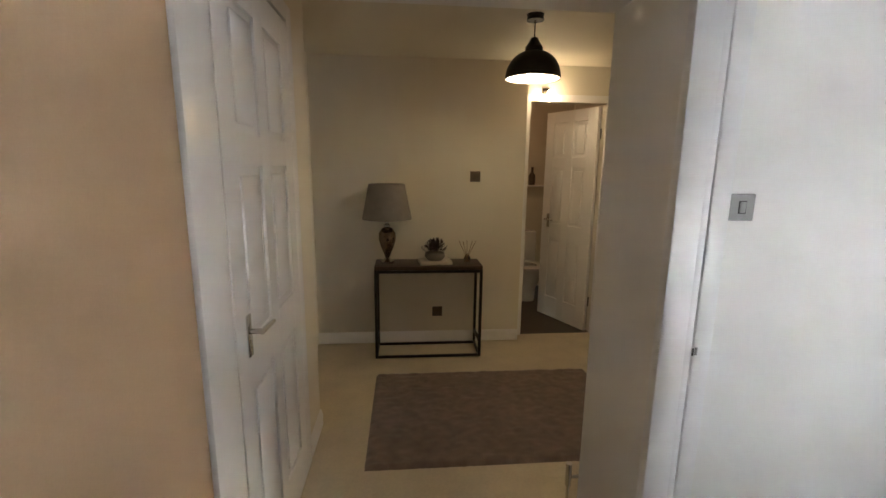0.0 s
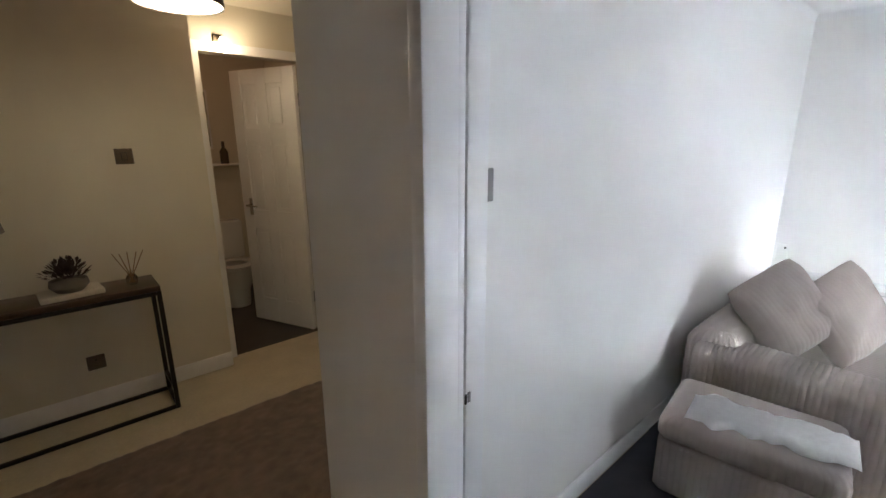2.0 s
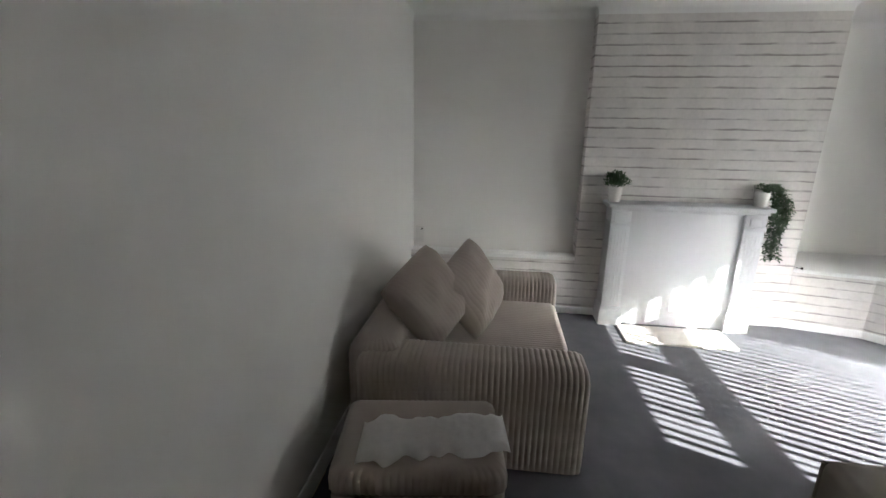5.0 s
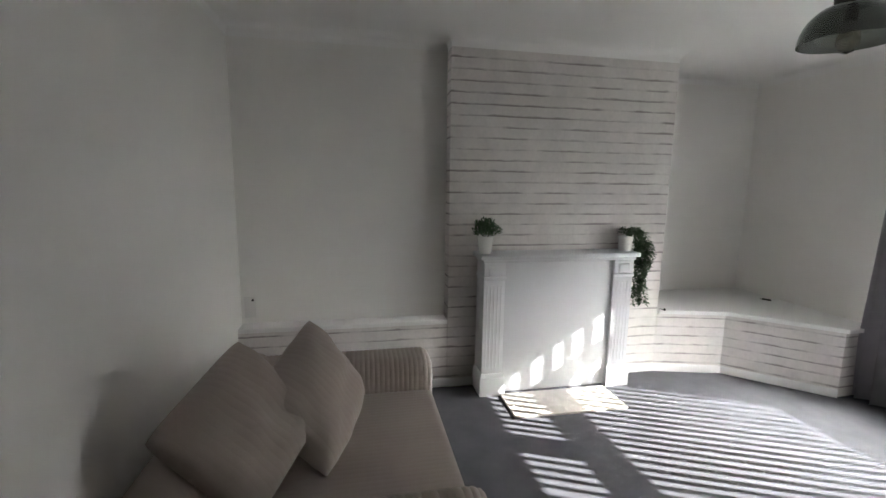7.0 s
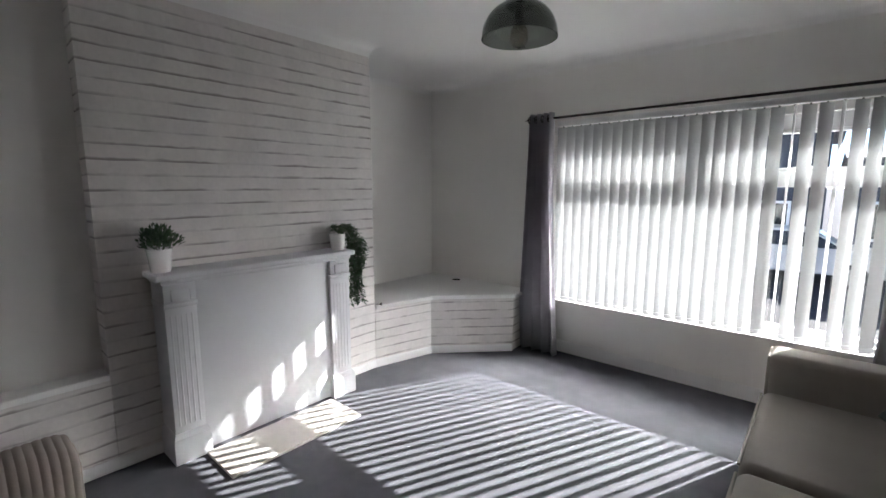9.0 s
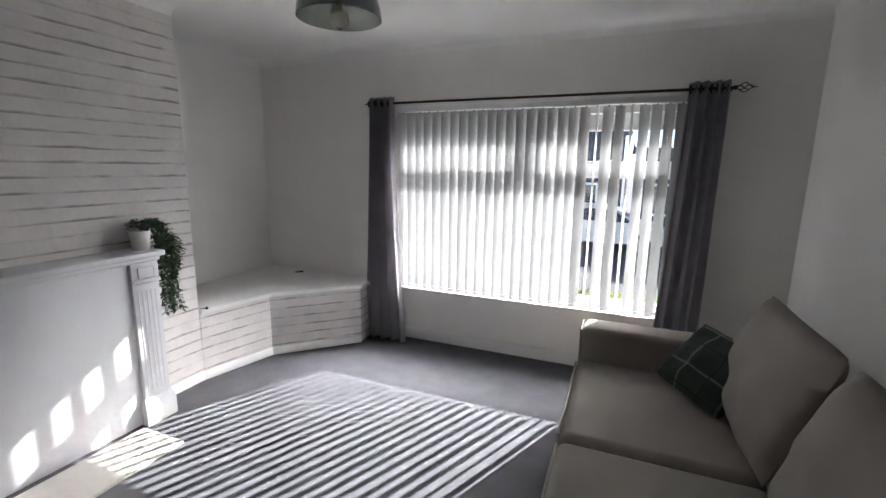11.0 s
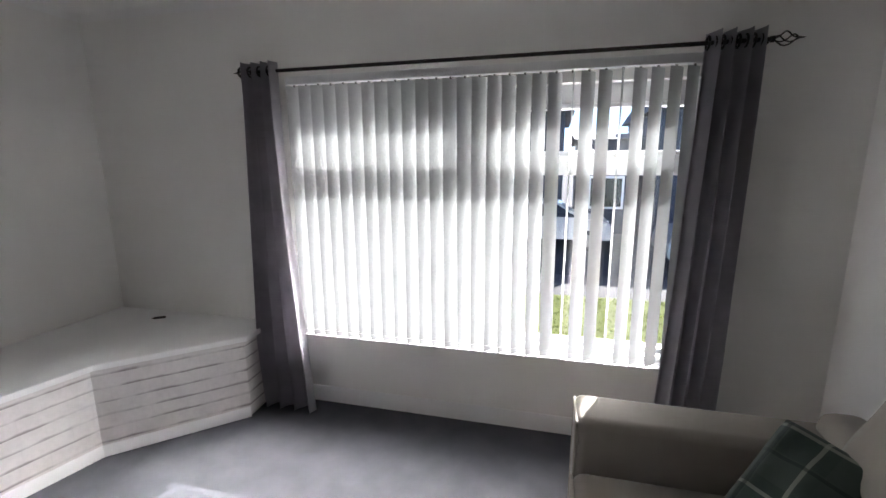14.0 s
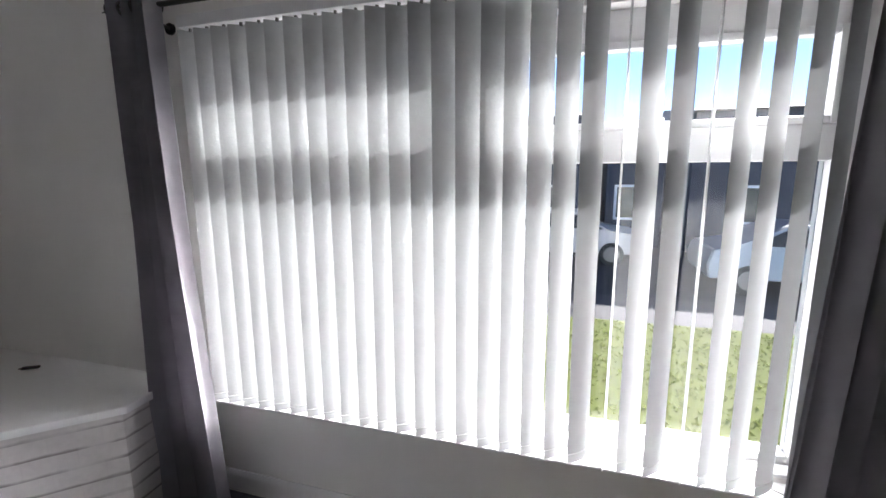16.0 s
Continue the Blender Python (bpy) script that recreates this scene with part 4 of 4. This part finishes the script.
for y0, y1 in ((0.205, 1.01), (1.015, W2 - 0.205)):
    sc = bmesh.new()
    box(sc, 0.21, D2 + 0.01, y0, y1, 0.292, 0.455, 0.05, 5)
    for v in sc.verts:
        if v.co.z > 0.40:
            u, w = (v.co.x - 0.565) / 0.365, (v.co.y - (y0 + y1) / 2) / 0.4
            v.co.z += 0.02 * max(0, 1 - u * u) * max(0, 1 - w * w)
    cu = part("seat_cushion", sc, M_SOFA2, s2)
    pp = bmesh.new()
    for z in (0.31, 0.438):
        tube(pp, (D2 + 0.008, y0 + 0.03, z), (D2 + 0.008, y1 - 0.03, z), 0.006, n=6)
    part("piping", pp, M_PIPING, cu)
    bc = pillow(bmesh.new(), 0.80, 0.22, 0.56, 2.2, 18, 0.16, 0.03, y0, 0.05)
    moved(bc, pose(0.165, (y0 + y1) / 2 + 0.05, 0.70, 0, 0, 90) @ pose(0, 0, 0, -18, 0, 0))
    part("back_cushion", bc, M_SOFA2, s2, smooth=80)
for x, y in ((0.06, 0.05), (0.06, W2 - 0.11), (D2 - 0.11, 0.05), (D2 - 0.11, W2 - 0.11)):
    part("foot", bx(x, x + 0.06, y, y + 0.06, 0.0, 0.051, 0.004), M_WALNUT, s2)
big_cushion("tartan_cushion", "dark green tartan cushion propped against the sofa arm", "cushion", 0.36, (1.29, -3.32, 0.62), (-44, 14, 143), M_TARTAN, 0.14, 2, "", 0.04)


# ---- pendant lamps ----
def dome_profile(r, h, wall=0.003):
    out = []
    for i in range(13):
        a = math.pi / 2 * i / 12
        out.append((r * math.cos(a) ** 0.8 if i < 12 else 0.045, h * math.sin(a)))
    outer = [(max(0.045, q[0]), q[1]) for q in out]
    inner = [(max(0.03, q[0] - wall), q[1] - wall) for q in outer][::-1]
    inner[-1] = (outer[0][0] - wall, 0.0)
    return outer + inner


def pendant(name, label, place, ceil, r, h, shade_mat, bulb_mat, inner=None):
    p = thing(name, label, "pendant lamp", place)
    bm = lathe(bmesh.new(), dome_profile(r, h), n=40, closed=False)
    part("shade", bm, shade_mat, p, smooth=50)
    if inner:
        bm = lathe(bmesh.new(), [(max(0.03, q[0] - 0.006), q[1] + (-0.005 if q[1] > 0.01 else 0.002)) for q in dome_profile(r, h)[:13]], n=40, closed=False)
        part("shade_lining", bm, inner, p, smooth=50)
    cap = lathe(bmesh.new(), [(0.05, h - 0.012), (0.05, h + 0.02), (0.032, h + 0.045), (0.02, h + 0.07), (0.006, h + 0.075)], n=24)
    part("cap", cap, M_BLACK, p)
    part("cord", tube(bmesh.new(), (0, 0, h + 0.07), (0, 0, ceil - place[2] - 0.03), 0.0035, n=8), M_BLACK, p)
    part("ceiling_rose", lathe(bmesh.new(), [(0.05, ceil - place[2] - 0.032), (0.045, ceil - place[2] - 0.01), (0.05, ceil - place[2])], n=24), M_BLACK, p)
    part("lampholder", tube(bmesh.new(), (0, 0, h - 0.01), (0, 0, h - 0.06), 0.018, n=14), M_BLACK, p)
    bl = lathe(bmesh.new(), [(0.012, h - 0.06), (0.03, h - 0.10), (0.032, h - 0.13), (0.02, h - 0.155), (0.003, h - 0.162)], n=20)
    part("bulb", bl, bulb_mat, p)
    return p


pendant("pendant_lamp", "smoked glass dome pendant lamp, unlit, over the room", (2.64, -2.41, 1.985), CEIL, 0.137, 0.125, M_SMOKE, M_CLEARLAMP)
pendant("hall_pendant_lamp", "dark metal dome pendant lamp, lit, in the hall", (0.52, 1.2, 2.07), HC, 0.16, 0.155, M_BLACK, M_BULB, M_GLOSS)
wb = thing("wall_light", "small bare bulb wall light above the toilet door", "wall light", (0.99, 2.421, 2.2))
part("back_plate", bx(-0.03, 0.03, -0.02, 0.0, -0.03, 0.03, 0.004), M_BRONZE, wb)
part("arm", tube(bmesh.new(), (0, -0.02, 0), (0, -0.1, 0.0), 0.006, n=8), M_BRONZE, wb)
part("bulb", lathe(bmesh.new(), [(0.01, 0.0), (0.018, -0.03), (0.018, -0.07), (0.004, -0.09)], (0, -0.1, 0), 16), M_BULB, wb)


# ---- switches and sockets ----
def plate(name, label, cat, place, turn, w, h, m, rocker=None, group=""):
    p = thing(name, label, cat, place, turn, group)
    part("plate", bx(-w / 2, w / 2, -0.008, 0.0, -h / 2, h / 2, 0.004, 3), m, p)
    if rocker:
        part("rocker", bx(-0.011, 0.011, -0.013, -0.008, -0.019, 0.019, 0.003), rocker, p)
        part("rocker_frame", bx(-0.0145, 0.0145, -0.0088, -0.0078, -0.0225, 0.0225, 0.0004), M_BLACK, p)
    return p


plate("light_switch", "brushed steel single light switch on white wall", "light switch", (0.946, 0.0, 1.438), 0, 0.094, 0.094, M_BRUSHED, M_BRUSHED)
plate("thermostat", "small dark square thermostat on the hall wall", "thermostat", (0.374, 2.30, 1.48), 0, 0.088, 0.088, M_BRONZE, M_BRONZE)
sk = plate("wall_socket", "dark bronze square socket under the console table", "socket", (0.06, 2.30, 0.285), 0, 0.088, 0.088, M_BRONZE)
part("pin_hole", bx(-0.004, 0.004, -0.0092, -0.008, 0.01, 0.022), M_BLACK, sk)
ph = plate("phone_socket", "white plastic socket box on the alcove wall", "socket", (ALCOVE_X, -0.06, 0.63), -90, 0.075, 0.15, M_PLASTIC)
part("dark_button", tube(bmesh.new(), (0.02, -0.008, 0.05), (0.02, -0.014, 0.05), 0.008, n=12), M_BLACK, ph)
sd = plate("skirting_socket", "dark socket on the corner boxing end", "socket", (3.79, -4.325, 0.16), -90, 0.09, 0.13, M_BLACK)
bug = thing("key_fob", "small dark key fob lying on the corner ledge", "key fob", (4.50, -4.33, LZ + 0.004), 35)
part("body", bx(-0.035, 0.035, -0.012, 0.012, 0, 0.012, 0.005), M_BLACK, bug)
part("loop", bx(0.032, 0.048, -0.005, 0.005, 0.003, 0.008, 0.002), M_BRONZE, bug)

nub = thing("cable_end", "short dark cable end by the papered boxing top", "cable", (4.355, -3.20, LZ + 0.004), 20)
part("plug", lathe(bmesh.new(), [(0.008, 0.0), (0.010, 0.004), (0.009, 0.014), (0.004, 0.018)], n=14), M_BLACK, nub)
part("tail", tube(bmesh.new(), (0.008, 0, 0.004), (0.045, 0.004, 0.003), 0.0025, n=7), M_BLACK, nub)

# ---- hall furniture ----
tb = thing("console_table", "dark wood and black steel console table in the hall", "console table", (-0.035, 2.10, 0.0))
TW, TD, TH = 0.435, 0.145, 0.775
part("tabletop", bx(-TW, TW, -TD, TD, TH - 0.03, TH, 0.003), M_WALNUT, tb)
for x in (-TW + 0.01, TW - 0.01):
    for y in (-TD + 0.01, TD - 0.01):
        part("leg", bx(x - 0.0115, x + 0.0115, y - 0.0115, y + 0.0115, 0.0, TH - 0.031, 0.002), M_BLACK, tb)
    part("side_rail", bx(x - 0.01, x + 0.01, -TD + 0.022, TD - 0.022, 0.12, 0.14, 0.002), M_BLACK, tb)
    part("side_rail", bx(x - 0.01, x + 0.01, -TD + 0.022, TD - 0.022, 0.0, 0.02, 0.002), M_BLACK, tb)
for y in (-TD + 0.01, TD - 0.01):
    part("long_rail", bx(-TW + 0.022, TW - 0.022, y - 0.01, y + 0.01, 0.0, 0.02, 0.002), M_BLACK, tb)
    part("long_rail", bx(-TW + 0.022, TW - 0.022, y - 0.01, y + 0.01, TH - 0.055, TH - 0.032, 0.002), M_BLACK, tb)
tl = thing("table_lamp", "glass urn table lamp with tapered grey linen shade", "table lamp", (-0.37, 2.11, TH))
part("base", lathe(bmesh.new(), [(0.055, 0), (0.055, 0.018), (0.03, 0.03), (0.018, 0.045)], n=28), M_CHROME, tl)
part("glass_body", lathe(bmesh.new(), [(0.018, 0.045), (0.03, 0.08), (0.055, 0.14), (0.07, 0.2), (0.068, 0.25), (0.045, 0.285), (0.02, 0.3)], n=32), M_MERCURY, tl, "smoky mercury glass urn")
part("inner_stem", tube(bmesh.new(), (0, 0, 0.05), (0, 0, 0.295), 0.012, n=10), M_CHROME, tl)
part("neck", lathe(bmesh.new(), [(0.022, 0.3), (0.024, 0.315), (0.012, 0.33), (0.012, 0.63)], n=20), M_CHROME, tl)
part("shade", lathe(bmesh.new(), [(0.20, 0.365), (0.145, 0.645), (0.142, 0.645), (0.197, 0.365)], n=40, closed=False), M_SHADEFAB, tl, "grey linen tapered shade")
part("shade_spider", tube(bmesh.new(), (-0.142, 0, 0.635), (0.142, 0, 0.635), 0.002, n=6), M_CHROME, tl)
bk = thing("book", "thick cream book lying on the console table", "book", (0.02, 2.09, TH), 6)
part("cover", bx(-0.13, 0.13, -0.085, 0.085, 0.0, 0.028, 0.003), M_BOOK, bk)
part("pages", bx(-0.126, 0.132, -0.081, 0.081, 0.005, 0.023), M_PLASTIC, bk)
fp = thing("flower_pot", "small dark leafy plant in a grey bowl on a book", "plant", (0.02, 2.09, TH + 0.028))
part("bowl", lathe(bmesh.new(), [(0.06, 0), (0.085, 0.03), (0.08, 0.06), (0.074, 0.06), (0.07, 0.045), (0.002, 0.045)], n=26), M_SHADEFAB, fp, "squat grey bowl")
bm = bmesh.new()
for k in range(260):
    th, ph2 = rng.uniform(0, 6.28), rng.uniform(0.1, 1.5)
    r = rng.uniform(0.03, 0.085)
    p = Vector((r * math.sin(ph2) * math.cos(th) * 1.15, r * math.sin(ph2) * math.sin(th), 0.065 + r * math.cos(ph2) * 1.1))
    leaf_quad(bm, p, (p - Vector((0, 0, 0.04))).normalized(), Vector((rng.uniform(-.5, .5), rng.uniform(-.5, .5), 1)).normalized(), 0.034, 0.018)
part("foliage", bm, M_DARKLEAF, fp, smooth=0)
rd = thing("reed_diffuser", "clear glass reed diffuser with brown sticks", "reed diffuser", (0.29, 2.10, TH))
part("bottle", lathe(bmesh.new(), [(0.026, 0), (0.028, 0.04), (0.02, 0.055), (0.012, 0.06), (0.012, 0.075)], n=20), M_CLEARLAMP, rd)
for k, (dx, dy) in enumerate(((-0.07, 0.01), (-0.04, -0.02), (0.0, 0.02), (0.04, -0.015), (0.075, 0.01))):
    part("reed", tube(bmesh.new(), (-dx * 0.15, -dy * 0.15, 0.01), (dx, dy, 0.185), 0.0024, n=6), M_REED, rd)
rug = thing("rug", "mottled brown shaggy rug on the hall floor", "rug", (0.365, 1.14, -0.004), 0)
bm = bmesh.new()
nx, ny = 90, 64
grid = [[bm.verts.new((1.62 * (i / nx - 0.5) + 0.004 * noise.noise(Vector((j * 0.6, 0, 0))), 1.06 * (j / ny - 0.5) + 0.004 * noise.noise(Vector((i * 0.6, 5, 0))),
        (0.0 if i in (0, nx) or j in (0, ny) else 0.018 + 0.007 * noise.noise(Vector((i * 0.55, j * 0.55, 2)))))) for i in range(nx + 1)] for j in range(ny + 1)]
for j in range(ny):
    for i in range(nx):
        bm.faces.new((grid[j][i], grid[j][i + 1], grid[j + 1][i + 1], grid[j + 1][i]))
part("weave", bm, M_RUG, rug, smooth=70)
rad = thing("radiator", "white panel radiator on the hall side of the wall", "radiator", (0.565, 0.262, 0.14))
part("panel", bx(0.0, 0.9, -0.02, 0.03, 0.0, 0.62, 0.01), M_GLOSS, rad)
for k in range(18):
    part("rib", bx(0.03 + k * 0.048, 0.055 + k * 0.048, 0.03, 0.038, 0.03, 0.59, 0.004), M_GLOSS, rad)
vl = bmesh.new()
tube(vl, (-0.055, 0.005, 0.0), (-0.055, 0.005, 0.11), 0.014, n=12)
tube(vl, (-0.055, 0.005, 0.04), (0.0, 0.005, 0.04), 0.008, n=8)
tube(vl, (-0.055, 0.005, -0.14), (-0.055, 0.005, 0.0), 0.0075, n=8)
part("valve", vl, M_CHROME, rad, "chrome radiator valve")
# toilet room contents
wc = thing("toilet", "white ceramic toilet with dark seat area", "toilet", (1.22, 3.55, 0.0), 180)
bm = lathe(bmesh.new(), [(0.11, 0.0), (0.12, 0.15), (0.18, 0.34), (0.195, 0.40), (0.17, 0.40), (0.1, 0.3), (0.002, 0.26)], n=30)
moved(bm, Matrix.Diagonal((1, 1.25, 1, 1)))
part("bowl", bm, M_CERAMIC, wc)
part("cistern", bx(-0.19, 0.19, -0.42, -0.25, 0.40, 0.78, 0.02), M_CERAMIC, wc)
part("seat", moved(lathe(bmesh.new(), [(0.19, 0.402), (0.195, 0.42), (0.12, 0.422), (0.12, 0.402)], n=30, closed=False), Matrix.Diagonal((1, 1.25, 1, 1))), M_CERAMIC, wc)
sf = thing("toilet_shelf", "small white wall shelf with dark bottle", "shelf", (1.27, 4.1, 1.34))
part("board", bx(-0.2, 0.25, -0.14, 0.0, -0.02, 0.0, 0.003), M_GLOSS, sf)
btl = thing("bottle", "dark bottle on the toilet shelf", "bottle", (1.38, 4.03, 1.34))
part("body", lathe(bmesh.new(), [(0.04, 0), (0.04, 0.12), (0.015, 0.16), (0.015, 0.22)], n=18), M_BRONZE, btl)
mr = thing("wall_mirror", "tall narrow pale framed mirror in the toilet room", "mirror", (1.20, 4.1, 1.77))
part("frame", bx(-0.1, 0.1, -0.02, 0.0, -0.28, 0.28, 0.004), M_GLOSS, mr)
part("mirror_glass", bx(-0.08, 0.08, -0.024, -0.02, -0.26, 0.26), M_CHROME, mr)

# ---- outside ----
GZ = -0.9
setting("ground", bx(-400, 400, -800, -4.60, GZ - 0.5, GZ - 0.12), M_ASPHALT, "grey asphalt street", "road")
setting("lawn", bx(-30, 40, -10.2, -4.60, GZ - 0.12, GZ), M_GRASS, "rough green front lawn", "lawn")
setting("pavement", bx(-40, 50, -11.8, -10.2, GZ - 0.12, GZ - 0.01), M_PAVING, "grey concrete pavement", "pavement")
bm = bmesh.new()
rg = random.Random(3)
for k in range(12000):
    x, y = rg.uniform(-3, 10), rg.uniform(-10.15, -5.2)
    p = Vector((x, y, GZ))
    a = rg.uniform(0, 6.28)
    h = rg.uniform(0.015, 0.05)
    d = Vector((math.cos(a), math.sin(a), 0))
    v = [bm.verts.new(p - d * 0.02), bm.verts.new(p + d * 0.02), bm.verts.new(p + Vector((rg.uniform(-.05, .05), rg.uniform(-.05, .05), h)))]
    bm.faces.new(v)
tagged(link("grass_tufts", bm, M_GRASS, 0), "tufts of rough green grass", "grass", "", "stuff")


def house(x0, x1, y, h, roof_h, m, label):
    b = thing("far_house", label, "house", ((x0 + x1) / 2, y, GZ - 0.12), group="houses over the road")
    w = (x1 - x0) / 2
    part("wall", bx(-w, w, -7, 0, 0, h), m, b, smooth=0)
    rf = bmesh.new()
    v = [rf.verts.new(p) for p in ((-w - .3, 0.4, h), (w + .3, 0.4, h), (w + .3, -7.4, h), (-w - .3, -7.4, h), (-w - .3, -3.5, h + roof_h), (w + .3, -3.5, h + roof_h))]
    for q in ((0, 1, 5, 4), (2, 3, 4, 5), (0, 4, 3), (1, 2, 5), (3, 2, 1, 0)):
        rf.faces.new([v[i] for i in q])
    part("roof", rf, M_ROOF, b, smooth=0)
    n = max(1, int(w * 2 / 2.6))
    for k in range(n):
        cx = -w + (k + 0.5) * 2 * w / n
        for z in (0.9, 3.4):
            if z + 1.2 < h:
                wd = part("window", bx(cx - 0.6, cx + 0.6, 0.0, 0.05, z, z + 1.15), M_UPVC, b)
                part("pane", bx(cx - 0.52, cx + 0.52, 0.05, 0.06, z + 0.08, z + 1.07), M_CARGLASS, wd)
    return b


house(-14.0, -1.25, -18.0, 4.2, 0.5, M_DARKCLAD, "long dark clad row of houses with low roof")
house(-0.6, 1.1, -18.6, 3.3, 0.4, M_DARKCLAD, "low dark clad link between two houses")
house(1.75, 10.0, -18.0, 4.2, 0.55, M_DARKCLAD, "dark clad house with low roof over the road")
house(15.4, 34.0, -25.0, 5.4, 1.6, M_FARWALL, "pale rendered house over the road")


def car(x, y, m, label):
    c = thing("parked_car", label, "car", (x, y, GZ - 0.12), group="parked cars")
    prof = [(-2.05, 0.32), (-2.1, 0.62), (-1.95, 0.86), (-1.2, 0.93), (-0.55, 1.38), (0.65, 1.43), (1.45, 1.0), (2.0, 0.92), (2.1, 0.6), (2.05, 0.32)]
    bm = bmesh.new()
    rings = [[bm.verts.new((px * (1 if s * s < 0.7 else 0.985), s * 0.86 * (1.0 if pz < 0.95 else 0.82), pz)) for px, pz in prof] for s in (-1, -0.9, 0.9, 1)]
    for a, b in zip(rings, rings[1:]):
        for i in range(len(prof)):
            k = (i + 1) % len(prof)
            bm.faces.new((a[i], a[k], b[k], b[i]))
    bm.faces.new(rings[0])
    bm.faces.new(rings[-1][::-1])
    bmesh.ops.bevel(bm, geom=bm.edges[:], offset=0.03, segments=2, affect="EDGES")
    part("body", bm, m, c)
    for s in (-1, 1):
        g = bmesh.new()
        q = [(-1.08, 0.97), (-0.5, 1.33), (0.6, 1.37), (1.28, 1.02)]
        a = [g.verts.new((px, s * (0.868 if pz < 1.1 else 0.74), pz)) for px, pz in q]
        b = [g.verts.new((px, s * (0.83 if pz < 1.1 else 0.70), pz)) for px, pz in q]
        for i in range(4):
            k = (i + 1) % 4
            g.faces.new((a[i], a[k], b[k], b[i]))
        g.faces.new(a)
        g.faces.new(b)
        part("side_window", g, M_CARGLASS, c)
        for wx in (-1.3, 1.3):
            w = part("wheel", tube(bmesh.new(), (wx, s * 0.68, 0.31), (wx, s * 0.88, 0.31), 0.31, n=24), M_RUBBER, c)
            part("rim", tube(bmesh.new(), (wx, s * 0.88, 0.31), (wx, s * 0.89, 0.31), 0.2, n=20), M_BRUSHED, w)
        part("headlight" if s < 0 else "tail_light", bx(-2.09, -2.03, s * 0.6 - 0.14, s * 0.6 + 0.14, 0.6, 0.75, 0.01), M_CHROME, c)
    return c


car(-2.6, -13.7, M_CARPAINT, "silver grey hatchback parked in the road")
car(2.4, -16.0, M_CARWHITE, "white hatchback parked across the road")
pole = thing("lamp_post", "slim grey street lamp post", "street lamp", (-0.9, -17.0, GZ - 0.12), group="posts")
part("shaft", tube(bmesh.new(), (0, 0, 0), (0, 0, 7.5), 0.07, 0.045, n=10), M_BRUSHED, pole)
part("lantern", bx(-0.1, 0.1, -0.1, 0.5, 7.45, 7.55, 0.02), M_BRUSHED, pole)
